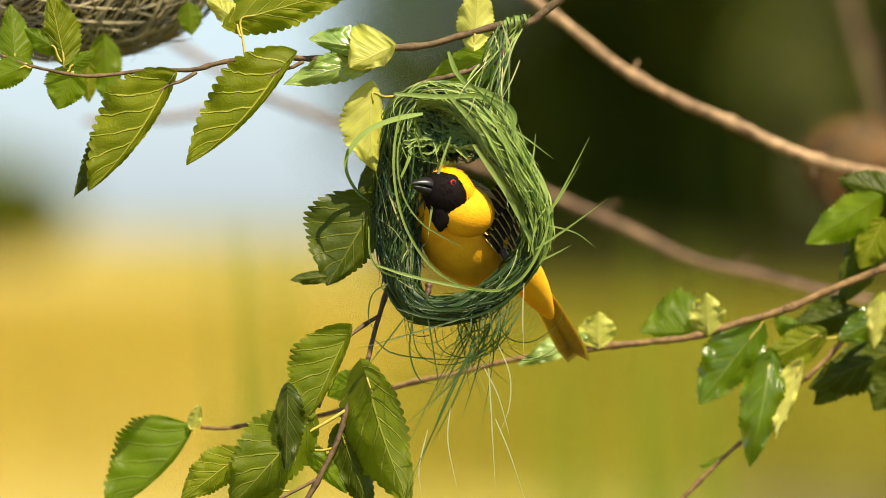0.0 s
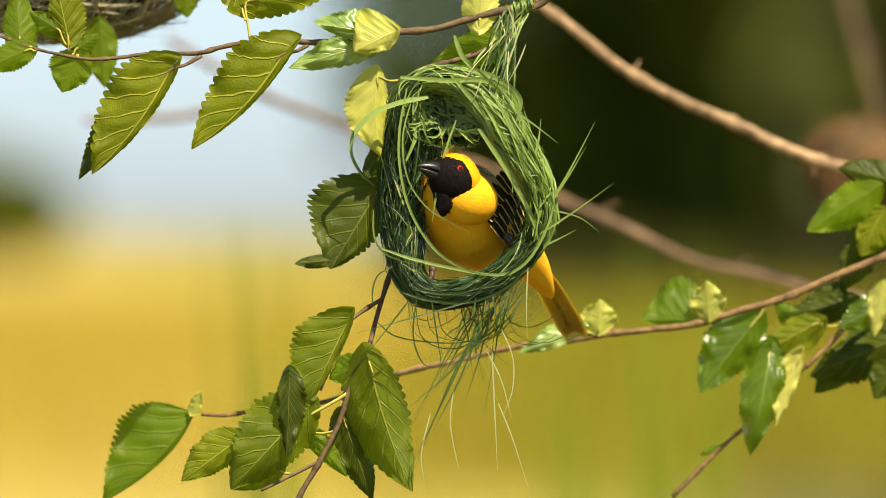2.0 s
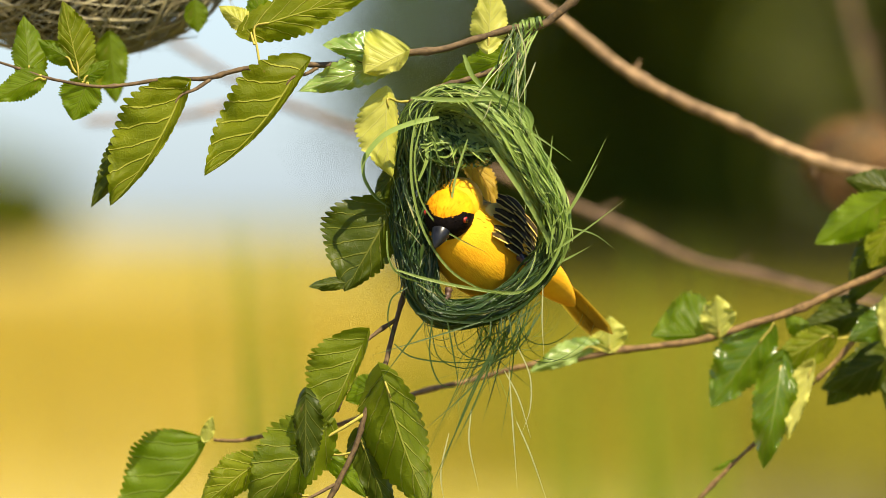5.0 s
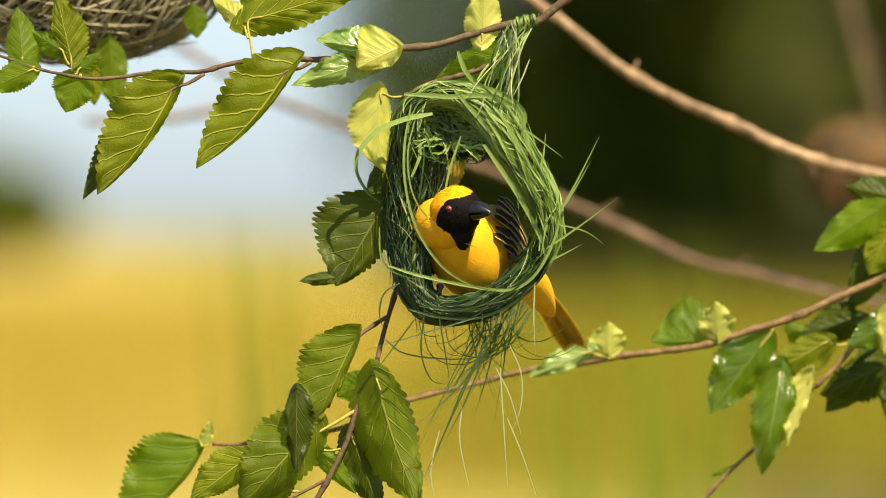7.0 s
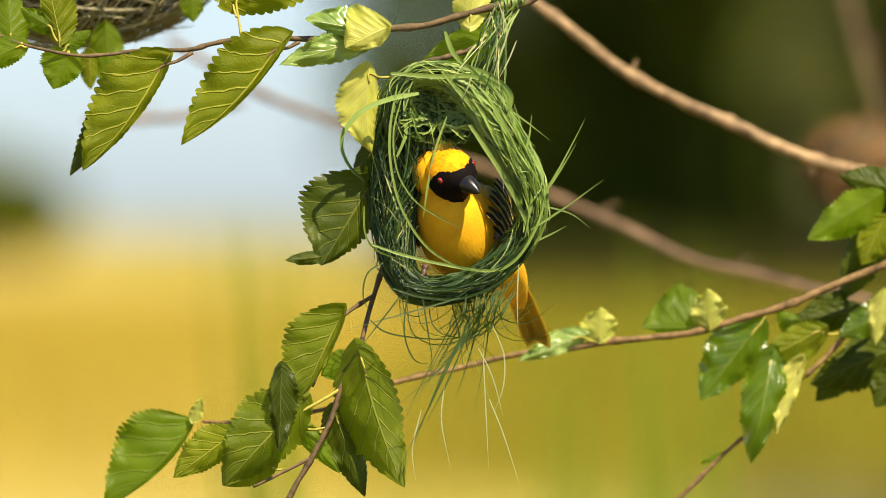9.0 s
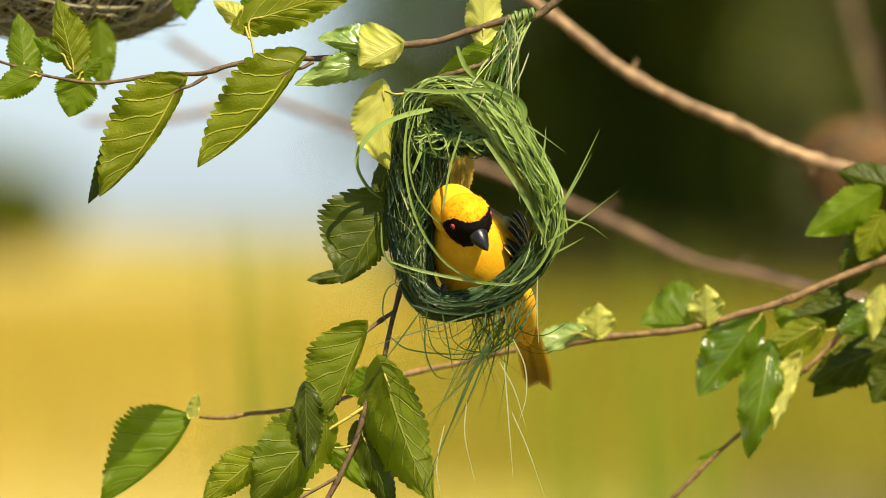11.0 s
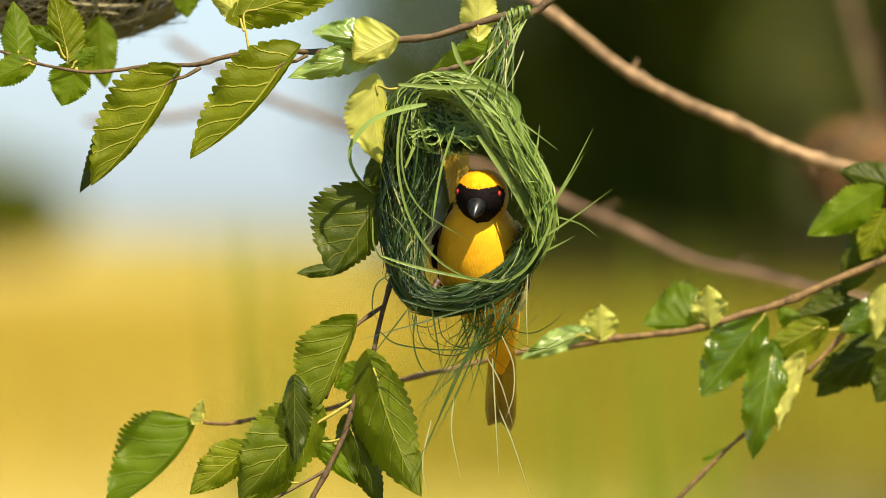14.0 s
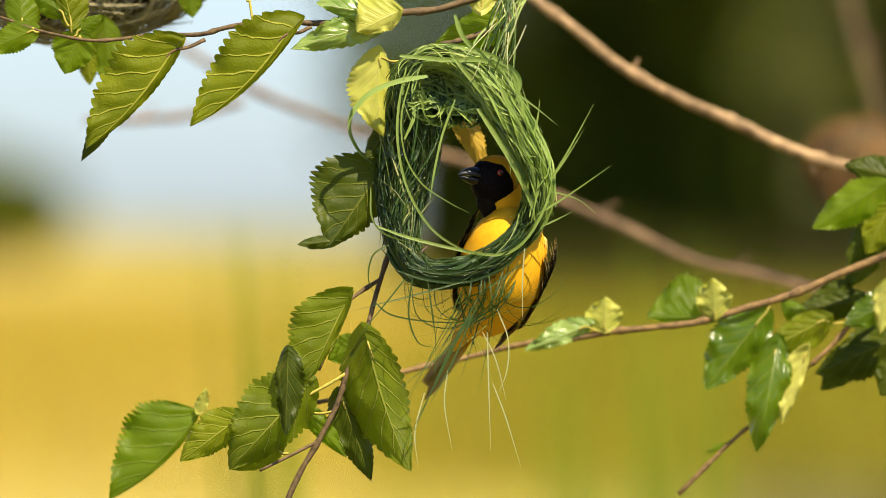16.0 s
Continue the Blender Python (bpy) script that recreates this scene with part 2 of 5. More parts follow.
def ribbon(bm, pts, width, n=14, roll=0.0, spin=0.0, vee=0.35, taper=0.25):
    """A grass blade: a creased strip that follows the points and tapers to its end."""
    uv = bm.loops.layers.uv.verify()
    path = spline(pts, n)
    rows = []
    for i, p in enumerate(path):
        t = (path[min(i + 1, n)] - path[max(i - 1, 0)])
        t = t.normalized() if t.length > 1e-9 else Vector((1, 0, 0))
        s = t.cross(Vector((0.05, -1, 0.1))).normalized()
        g = t.cross(s)
        a = roll + spin * i / n
        side, nrm = s * math.cos(a) + g * math.sin(a), g * math.cos(a) - s * math.sin(a)
        w = width * 0.5 * min(1.0, (1 - i / n) / taper + 0.12) * min(1.0, 0.55 + 3 * i / n)
        rows.append([bm.verts.new(p - side * w), bm.verts.new(p + nrm * w * vee), bm.verts.new(p + side * w)])
    for i, (a, b) in enumerate(zip(rows, rows[1:])):
        for j in range(2):
            f = bm.faces.new((a[j], b[j], b[j + 1], a[j + 1]))
            for lp, c in zip(f.loops, ((i, j), (i + 1, j), (i + 1, j + 1), (i, j + 1))):
                lp[uv].uv = (c[0] / n, c[1] / 2)


def blob(bm, center, axes, radii, seg=24, rings=16, shape=None):
    """A shaped ball about a centre; axes are three unit vectors."""
    rows = []
    for i in range(rings + 1):
        th = math.pi * i / rings
        row = []
        for j in range(seg):
            a = 2 * math.pi * j / seg
            q = Vector((math.cos(th), math.sin(th) * math.cos(a), math.sin(th) * math.sin(a)))
            q = Vector((q.x * radii[0], q.y * radii[1], q.z * radii[2]))
            if shape:
                q = shape(q)
            row.append(bm.verts.new(center + axes[0] * q.x + axes[1] * q.y + axes[2] * q.z))
        rows.append(row)
    for a, b in zip(rows, rows[1:]):
        for j in range(seg):
            bm.faces.new((a[j], b[j], b[(j + 1) % seg], a[(j + 1) % seg]))
    bmesh.ops.remove_doubles(bm, verts=bm.verts, dist=1e-6)


XYZ = (Vector((1, 0, 0)), Vector((0, 1, 0)), Vector((0, 0, 1)))

# ---- ground, far field and trees ----
def ground_material():
    m = Mat("meadow")
    o = m.coords("Object")
    xyz = m.node("ShaderNodeSeparateXYZ")
    m.link(o, xyz.inputs[0])
    flat = m.node("ShaderNodeMapping", Scale=(0.45, 0.035, 1))
    m.link(o, flat.inputs["Vector"])
    patch = m.noise(flat.outputs[0], 1.0, 3)
    big, mid, fine = m.noise(o, 0.10, 3), m.noise(o, 0.7, 4), m.noise(o, 9, 4)
    # ripe grass in a belt about 100 m off and to the left, greener growth nearer, farther and to the right
    dist = m.math("MAXIMUM", xyz.outputs[1], 1.0)
    belt = m.math("ABSOLUTE", m.math("LOGARITHM", m.math("MULTIPLY", dist, 0.0105), 2.718))
    lean = m.math("MULTIPLY_ADD", m.math("DIVIDE", xyz.outputs[0], m.math("MAXIMUM", dist, 40.0)), -9.0, m.math("MULTIPLY_ADD", belt, -0.26, 0.26))
    dry = m.math("ADD", lean, m.math("ADD", m.math("MULTIPLY_ADD", patch, 1.3, -0.65), m.math("ADD", m.math("MULTIPLY", big, 0.5), m.math("MULTIPLY", mid, 0.35))))
    c = m.ramp(dry, [(0.0, (0.100, 0.080, 0.012)), (0.24, (0.205, 0.195, 0.008)), (0.55, (0.34, 0.262, 0.034)), (1.0, (0.45, 0.318, 0.066))])
    c = m.mix(m.math("MULTIPLY", fine, 0.45), c, (0.10, 0.11, 0.02))
    m.color(c).set(0.9, 0.2)
    m.bump(fine, 0.6, 0.05)
    return m.m


def ground():
    bm = bmesh.new()
    xs = [-3000, -900, -300, -120, -60, -30, -15, -8, -4, 0, 4, 8, 15, 30, 60, 120, 300, 900, 3000]
    ys = [-400, -60, -20, -5, 0, 5, 15, 30, 45, 60, 75, 90, 110, 150, 220, 400, 900, 1800, 3500]
    v = [[bm.verts.new((x, y, 0.12 * noise.noise(Vector((x * 0.05, y * 0.05, 3))) if abs(x) < 50 and y < 160 else 0.0)) for x in xs] for y in ys]
    for a, b in zip(v, v[1:]):
        for j in range(len(xs) - 1):
            bm.faces.new((a[j], a[j + 1], b[j + 1], b[j]))
    return tagged(part("ground", bm, ground_material()), "sunlit meadow of ripe yellow and green grass", "ground", kind="structure")


ground()

FOLIAGE = blade_material("tree_leaves", (0.03, 0.050, 0.006), (0.07, 0.10, 0.010), (0.10, 0.15, 0.01), 0.2, 0.8, 0.1)
FOLIAGE_DARK = blade_material("deep_shade_leaves", (0.050, 0.061, 0.005), (0.128, 0.140, 0.011), (0.15, 0.17, 0.010), 0.14, 0.9, 0.05)
FOLIAGE_DEEP = blade_material("shade_leaves", (0.052, 0.068, 0.006), (0.135, 0.156, 0.012), (0.16, 0.19, 0.012), 0.18, 0.9, 0.05)
MEADOW = blade_material("meadow_grass", (0.28, 0.225, 0.022), (0.48, 0.345, 0.052), (0.36, 0.26, 0.012), 0.25, 0.8, 0.15)


def tufts(name, count, x0, x1, y0, y1, tall, mat, label, seed):
    rnd = random.Random(seed)
    verts, faces = [], []
    for _ in range(count):
        x, y = rnd.uniform(x0, x1), rnd.uniform(y0, y1)
        h, a = tall * rnd.uniform(0.6, 1.3), rnd.uniform(0, math.pi)
        dx, dy, lx, ly = math.cos(a) * 0.02, math.sin(a) * 0.02, rnd.uniform(-0.2, 0.2), rnd.uniform(-0.2, 0.2)
        k = len(verts)
        verts += [(x - dx, y - dy, -0.05), (x + dx, y + dy, -0.05), (x + dx * 0.7 + lx * 0.4, y + dy * 0.7 + ly * 0.4, h * 0.6), (x - dx * 0.7 + lx * 0.4, y - dy * 0.7 + ly * 0.4, h * 0.6), (x + lx, y + ly, h)]
        faces += [(k, k + 1, k + 2, k + 3), (k + 3, k + 2, k + 4)]
    me = bpy.data.meshes.new(name)
    me.from_pydata(verts, [], faces)
    me.materials.append(mat)
    return tagged(new(name, me), label, "grass", kind="stuff")


tufts("meadow_grass", 12000, -10, 0.5, 44, 170, 0.35, MEADOW, "ripe yellow meadow grass standing in the sun", 5)
GREENER = blade_material("green_meadow", (0.14, 0.132, 0.008), (0.30, 0.245, 0.016), (0.26, 0.25, 0.01), 0.25, 0.8, 0.15)
tufts("green_grass", 9000, -0.5, 8, 44, 90, 0.4, GREENER, "greener meadow grass near the wood", 6)


def crown(cx, cy, z0, z1, rx, ry, count, size, seed):
    """Many leaf clumps in an uneven cloud."""
    rnd = random.Random(seed)
    verts, faces = [], []
    lumps = [(rnd.uniform(-0.75, 0.75), rnd.uniform(-0.75, 0.75), rnd.uniform(0.1, 0.9), rnd.uniform(0.28, 0.5)) for _ in range(16)]
    for _ in range(count):
        lx, ly, lz, lr = rnd.choice(lumps)
        d = Vector((rnd.gauss(0, 1), rnd.gauss(0, 1), rnd.gauss(0, 1))).normalized() * lr * rnd.uniform(0.4, 1) ** 0.5
        p = Vector((cx + (lx + d.x) * rx, cy + (ly + d.y) * ry, z0 + (lz + d.z * 0.7) * (z1 - z0)))
        s = size * rnd.uniform(0.6, 1.4)
        a, b = Vector((rnd.gauss(0, 1), rnd.gauss(0, 1), rnd.gauss(0, 0.6))).normalized(), Vector((rnd.gauss(0, 1), rnd.gauss(0, 1), rnd.gauss(0, 1))).normalized()
        b = (b - a * a.dot(b)).normalized()
        k = len(verts)
        verts += [p - a * s, p - b * s * 0.5 + a * s * 0.1, p + a * s, p + b * s * 0.5 + a * s * 0.1]
        faces += [(k, k + 1, k + 2, k + 3)]
    return verts, faces


def tree(x, y, height, spread, seed, label, low=0.3, mat=None, count=5000, size=0.16):
    rnd = random.Random(seed)
    t = thing("tree", (x, y, 0), label, "tree", "trees at the edge of the meadow")
    bm = bmesh.new()
    top = Vector((x + rnd.uniform(-0.4, 0.4), y, height * 0.75))
    tube(bm, [Vector((x, y, -0.1)), Vector((x + 0.1, y, height * 0.3)), top], min(0.035 * height, 0.06 * spread), min(0.008 * height, 0.02 * spread), 12, 9, 0.1)
    for i in range(7):
        a = rnd.uniform(0, 6.28)
        z = height * rnd.uniform(0.28, 0.6)
        end = Vector((x + math.cos(a) * spread * 0.7, y + math.sin(a) * spread * 0.7, z + height * 0.2))
        tube(bm, [Vector((x + 0.05, y, z)), Vector((x, y, z)).lerp(end, 0.5) + Vector((0, 0, 0.15)), end], 0.011 * height, 0.003 * height, 8, 6, 0.1)
    part("trunk", bm, TRUNK, t)
    me = bpy.data.meshes.new("crown")
    v, f = crown(x, y, height * low, height, spread, spread, count, size, seed)
    me.from_pydata([(a - Vector((x, y, 0))) for a in v], [], f)
    me.materials.append(mat or FOLIAGE)
    c = new("crown", me)
    c.parent = t
    return t


# the wood on the right: unseen tall trees, added to shade the ground below
for k, (x, y, h, s) in enumerate(((10.6, 182, 20, 8.0), (15.5, 188, 20, 8.0), (18.5, 174, 18, 9.0), (26, 180, 19, 9.4), (34, 174, 18, 9.4), (12.4, 170, 20, 9.4))):
    tree(x, y, h, s, 11 + k, "tall spreading tree added out of view to shade the wood's edge", 0.50, FOLIAGE_DARK, 9000, 0.8)
for k, (x, y, h, s) in enumerate(((3.1, 178, 10, 1.8), (5.2, 180, 11, 2.2), (7.4, 177, 11, 2.4), (9.6, 180, 12, 2.6), (12.2, 178, 12, 2.8), (4.4, 192, 13, 2.6), (7.8, 194, 14, 3.0), (11.6, 193, 14, 3.2))):
    tree(x, y, h, s, 30 + k, "dense dark shrub under the tall trees", 0.0, FOLIAGE_DEEP, 4500, 0.36)
for k, (x, y, h, s) in enumerate(((0.8, 182, 5.0, 0.8), (-0.2, 184, 4.4, 0.6))):
    tree(x, y, h, s, 70 + k, "dark shrub at the corner of the wood", 0.0, FOLIAGE_DEEP, 2600, 0.3)
tree(-0.4, 330, 17, 3.8, 19, "thin hazy tree far behind the meadow", 0.25, FOLIAGE, 900, 0.5)
tree(-3.2, 340, 17, 2.4, 94, "thin hazy tree far behind the meadow", 0.3, FOLIAGE, 260, 0.5)
tree(1.0, 262, 15, 1.7, 92, "hazy green tree standing far back in the meadow", 0.05, FOLIAGE, 520, 0.4)
SHRUB = blade_material("shrub_leaves", (0.09, 0.11, 0.010), (0.19, 0.20, 0.02), (0.16, 0.18, 0.01), 0.2, 0.6)
tree(7.0, 150, 9, 1.4, 16, "young sunlit tree in front of the dark wood", 0.26, SHRUB, 400, 0.25)
tufts("tall_grass", 5000, 0.5, 13, 100, 150, 0.5, GREENER, "tall green grass along the edge of the wood", 8)
# near-black scrub; the wood's shade is put into its colour
SCRUB = blade_material("darkened_scrub_leaves", (0.024, 0.025, 0.003), (0.055, 0.054, 0.006), (0.05, 0.055, 0.005), 0.2, 0.8, 0.15)
tufts("tall_grass", 5000, 0.5, 16, 132, 174, 1.25, SCRUB, "rank grass standing before the wood, darkened for its shade", 81)
tufts("undergrowth", 6000, 1.2, 18, 181, 192, 3.0, FOLIAGE_DARK, "dark undergrowth standing in the shade of the wood", 83)
# bush added to darken this corner of the meadow
tree(0.98, 10, 1.24, 0.26, 93, "low brown-green bush added out of focus to darken the meadow", 0.0, SCRUB, 500, 0.03)
BUSH = blade_material("bush_leaves", (0.09, 0.12, 0.008), (0.20, 0.22, 0.015), (0.20, 0.24, 0.010), 0.3, 0.8, 0.1)
tree(-23.0, 400, 5.0, 4.6, 17, "low round bush far across the meadow", 0.0, BUSH, 3600, 0.5)

SUNLIT = blade_material("sunlit_grass", (0.10, 0.14, 0.008), (0.22, 0.25, 0.014), (0.20, 0.25, 0.010), 0.25, 0.8, 0.15)


def grass_clump(x, y, d, blades, seed, label):
    """Long blades that rise from the ground behind the nest."""
    rnd = random.Random(seed)
    foot = at(x + 150, y, d)
    foot.z = 0.0
    c = thing("grass_clump", foot, label, "grass", "tall grass behind the nest")
    for k in range(blades):
        top = at(x + rnd.uniform(-90, 90), y + rnd.uniform(-60, 120), d + rnd.uniform(-0.1, 0.1))
        base = foot + Vector((rnd.uniform(-0.04, 0.04), rnd.uniform(-0.04, 0.04), 0.0))
        bm = bmesh.new()
        ribbon(bm, [base, base.lerp(top, 0.5) + Vector((rnd.uniform(-0.02, 0.02), 0, 0)), base.lerp(top, 0.85), top], rnd.uniform(0.007, 0.011), 16, rnd.uniform(-0.4, 0.4), 0.3, 0.3, 0.5)
        part("grass_blade", bm, SUNLIT, c)
    return c


grass_clump(440, 420, 3.0, 10, 61, "tall green grass blades far out of focus")
grass_clump(1190, 440, 4.0, 10, 62, "tall green grass blades far out of focus")
grass_clump(1020, 520, 4.5, 5, 63, "tall green grass blades far out of focus")

# ---- branches behind the nest, out of focus ----
def bare_branch(pts, d, r0, r1, label, extra=(), d0=None, mat=None):
    d0 = d if d0 is None else d0
    place = at(*pts[0], d0)
    b = thing("bare_branch", place, label, "branch", "bare branches behind the nest")
    bm = bmesh.new()
    tube(bm, [at(x, y, d0 + (d - d0) * i / (len(pts) - 1)) for i, (x, y) in enumerate(pts)], r0, r1, 48, 10, 0.10, 11)
    part("stem", bm, mat or BRANCH, b)
    for q, rr in extra:
        bm = bmesh.new()
        tube(bm, [at(x, y, d) for x, y in q], rr, rr * 0.4, 14, 7, 0.1)
        part("spur", bm, mat or BRANCH, b)
    return b


rear_top = bare_branch([(900, -34), (1010, 45), (1100, 117), (1200, 172), (1300, 216), (1400, 263), (1500, 295), (1640, 320)], 0.46, 0.0032, 0.0042, "bare brown branch out of focus behind the nest", [([(1432, 276), (1438, 292), (1440, 306)], 0.0020), ([(1118, 122), (1126, 112), (1130, 102)], 0.0014)])
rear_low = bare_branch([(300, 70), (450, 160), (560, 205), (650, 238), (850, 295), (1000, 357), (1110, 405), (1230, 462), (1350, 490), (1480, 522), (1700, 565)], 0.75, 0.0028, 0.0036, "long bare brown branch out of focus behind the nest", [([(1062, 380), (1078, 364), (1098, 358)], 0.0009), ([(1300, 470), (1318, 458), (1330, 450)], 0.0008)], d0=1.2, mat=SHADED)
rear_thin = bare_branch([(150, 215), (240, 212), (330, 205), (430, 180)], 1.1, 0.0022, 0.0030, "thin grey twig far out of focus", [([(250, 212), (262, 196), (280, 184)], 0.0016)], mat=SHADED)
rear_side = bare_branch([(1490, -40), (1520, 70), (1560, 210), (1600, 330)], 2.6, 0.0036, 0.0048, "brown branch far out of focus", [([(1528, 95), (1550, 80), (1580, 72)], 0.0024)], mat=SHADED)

# ---- the upper branch with its leaves ----
upper = thing("leafy_branch", at(920, 42), "slender brown mulberry branch with toothed green leaves", "branch", "leafy mulberry branches")
bm = bmesh.new()
tube(bm, [at(-60, 88, 0.02), at(0, 108, 0.01), at(60, 128), at(140, 143), at(190, 142), at(270, 132), at(345, 130), at(400, 115), at(480, 106), at(560, 107), at(620, 100), at(690, 87), at(760, 80), at(820, 62), at(880, 45), at(935, 38), at(965, 18), at(1000, -12), at(1060, -60)], 0.0007, 0.0027, 90, 8, 0.12, 13)
part("stem", bm, TWIG, upper)
bm = bmesh.new()
tube(bm, [at(925, 45, 0.004), at(905, 75, 0.004), at(880, 105, 0.004), at(850, 118, 0.004), at(800, 135, 0.004), at(745, 150, 0.006), at(700, 175, 0.01)], 0.0024, 0.0012, 30, 8, 0.12, 9)
part("side_stem", bm, TWIG, upper, "short side twig that carries the nest")

leaf_a = leaf(upper, (297, 160, -0.005), (170, 354, -0.005), 22, 86, 58, 8, LEAF_UNDER, (350, 132, 0), curl=0.04, bow=0.05, seed=1, lobe=0.15, hook=0.05, stem=TWIG, label="toothed green leaf hanging down, underside showing")
leaf(upper, (216, 216, 0.004), (138, 358, 0.001), 34, 36, 60, 30, LEAF_SHADED, None, seed=63, bow=0.03)
leaf_b = leaf(upper, (497, 128, -0.005), (337, 300, -0.005), 18, 82, 62, 8, LEAF_UNDER, (540, 112, 0), curl=0.03, bow=0.06, seed=2, lobe=0.20, hook=0.06, stem=TWIG, label="toothed green leaf hanging down, underside showing")
leaf(upper, (115, 108), (88, -8), 26, 46, 20, 30, LEAF_UNDER, (118, 132, 0), seed=3, curl=0.05)
leaf(upper, (100, 95), (46, 62), 24, 20, 25, 25, LEAF, (112, 120, 0), seed=4)
leaf(upper, (30, 118, 0.01), (20, 18, 0.02), 34, 40, 30, 30, LEAF, (50, 124, 0), seed=5)
leaf(upper, (48, 128), (-40, 168), 26, 34, 20, 35, LEAF, (62, 128, 0), seed=6)
leaf(upper, (132, 136), (106, 204), 38, 46, 25, 25, LEAF, (135, 140, 0), seed=7)
leaf(upper, (128, 128), (172, 98), 16, 18, 30, 30, LEAF, (122, 136, 0), seed=8)
leaf(upper, (428, 40, 0.01), (640, -26, 0.0), 46, 40, 30, 15, LEAF_UNDER, (438, 111, 0), seed=9, curl=-0.04)
leaf(upper, (420, 40, 0.015), (365, 2, 0.02), 22, 26, 30, 30, LEAF_YOUNG_LIT, (428, 70, 0), seed=10)
leaf(upper, (440, 42, 0.02), (430, -30, 0.02), 30, 30, 30, 30, LEAF, None, seed=11)
leaf(upper, (668, 92, -0.004), (548, 72, -0.006), 22, 46, 30, 35, LEAF_PALE_LIT, (700, 90, 0), seed=12, curl=0.06, wave=0.10, teeth=11, label="leaf with a curled margin, its sunlit white put into the colour")
leaf(upper, (662, 104, 0.002), (506, 154, -0.006), 30, 34, 30, 12, LEAF_PALE_LIT, None, seed=64, curl=0.06, wave=0.10, teeth=12)
# dark leaf put here for the shadow between the two pale ones
leaf(upper, (668, 98, 0.004), (562, 116, 0.006), 30, 30, 20, 20, LEAF_SHADED, None, seed=65, wave=0.06, teeth=9)
leaf(upper, (692, 86, -0.012), (622, 122, -0.018), 26, 64, 30, 15, LEAF_YOUNG_LIT, None, seed=13, curl=0.05, wave=0.08)
leaf(upper, (842, 72, -0.002), (848, -40, 0.0), 36, 36, 25, 25, LEAF_YOUNG_LIT, (835, 66, 0), seed=14)
leaf(upper, (882, 92, 0.02), (760, 142, 0.03), 40, 34, 20, 20, LEAF, (890, 85, 0.004), seed=15)
leaf(upper, (664, 166, -0.004), (672, 306, -0.008), 34, 56, 50, 12, LEAF_YOUNG_LIT, (700, 172, 0.01), seed=16, bow=-0.05, wave=0.05, label="young leaf beside the nest, its sunlit yellow put into the colour")
leaf(upper, (688, 285, 0.004), (640, 345, 0.0), 34, 26, 20, 35, LEAF_SHADED, None, seed=17)
leaf_c = leaf(upper, (670, 366, 0.012), (582, 507, 0.004), 50, 100, 30, 12, LEAF_SHADED, (700, 330, 0.02), seed=18, curl=0.05, hook=0.08, label="dark green leaf hanging beside the nest, coloured for shade")
leaf(upper, (590, 492, 0.002), (522, 500, -0.006), 14, 20, 30, 50, LEAF_SHADED, None, seed=19, wave=0.08)
leaf_dry = leaf(upper, (796, 262, 0.050), (842, 374, 0.048), 26, 28, 25, 35, LEAF_DRY, (770, 240, 0.05), seed=20, label="dry yellow-brown leaf hanging behind the nest", bow=0.08)

# ---- the twig that hangs below ----
hanging = thing("hanging_twig", at(690, 500), "thin reddish-brown twig with toothed leaves hanging below the nest", "twig", "leafy mulberry branches")
bm = bmesh.new()
tube(bm, [at(705, 400, 0.03), at(698, 460, 0.028), at(690, 500, 0.024), at(668, 580, 0.018), at(652, 645, 0.012), at(622, 715, 0.01), at(605, 775, 0.01), at(575, 840, 0.01), at(540, 905, 0.01), at(505, 990, 0.01)], 0.0013, 0.0018, 50, 8, 0.12, 9)
part("stem", bm, TWIG, hanging)
bm = bmesh.new()
tube(bm, [at(676, 554, 0.020), at(635, 582, 0.014), at(612, 606, 0.01), at(592, 660, 0.006), at(570, 720, 0.004)], 0.0013, 0.0009, 20, 7, 0.1, 7)
part("side_stem", bm, TWIG, hanging)
bm = bmesh.new()
tube(bm, [at(618, 724, 0.01), at(585, 745, 0.006), at(550, 765, 0.002)], 0.0012, 0.0009, 14, 7, 0.1)
part("side_stem", bm, PETIOLE, hanging)
bm = bmesh.new()
tube(bm, [at(572, 845, 0.01), at(530, 868, 0.006), at(470, 900, 0.002)], 0.0012, 0.0009, 14, 7, 0.1)
part("side_stem", bm, TWIG, hanging)
leaf(hanging, (613, 602, 0.006), (546, 752, 0.0), 24, 78, 58, 14, LEAF_OLIVE, None, seed=21, curl=0.04, wave=0.06, lobe=0.20, label="toothed green leaf in half shade")
leaf(hanging, (640, 672, 0.01), (585, 700, 0.014), 30, 34, 20, 30, LEAF, (652, 650, 0.012), seed=22)
leaf(hanging, (655, 668, 0.0), (738, 895, -0.006), 66, 88, 46, 40, LEAF_OLIVE, (652, 645, 0.012), seed=23, curl=-0.05, bow=-0.03, wave=0.06, hook=0.06, label="large toothed leaf folded along its midrib")
leaf(hanging, (612, 770, 0.016), (668, 912, 0.02), 34, 40, 25, 25, LEAF_SHADED, (610, 765, 0.01), seed=24)
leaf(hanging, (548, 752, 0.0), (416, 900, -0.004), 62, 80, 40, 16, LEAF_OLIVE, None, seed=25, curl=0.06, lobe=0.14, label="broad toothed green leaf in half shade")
leaf(hanging, (514, 698, -0.008), (514, 838, -0.010), 34, 24, 25, 30, LEAF_SHADED, None, seed=26)
leaf(hanging, (426, 812, 0.004), (328, 888, 0.004), 30, 50, 20, 30, LEAF_UNDER, None, seed=27)
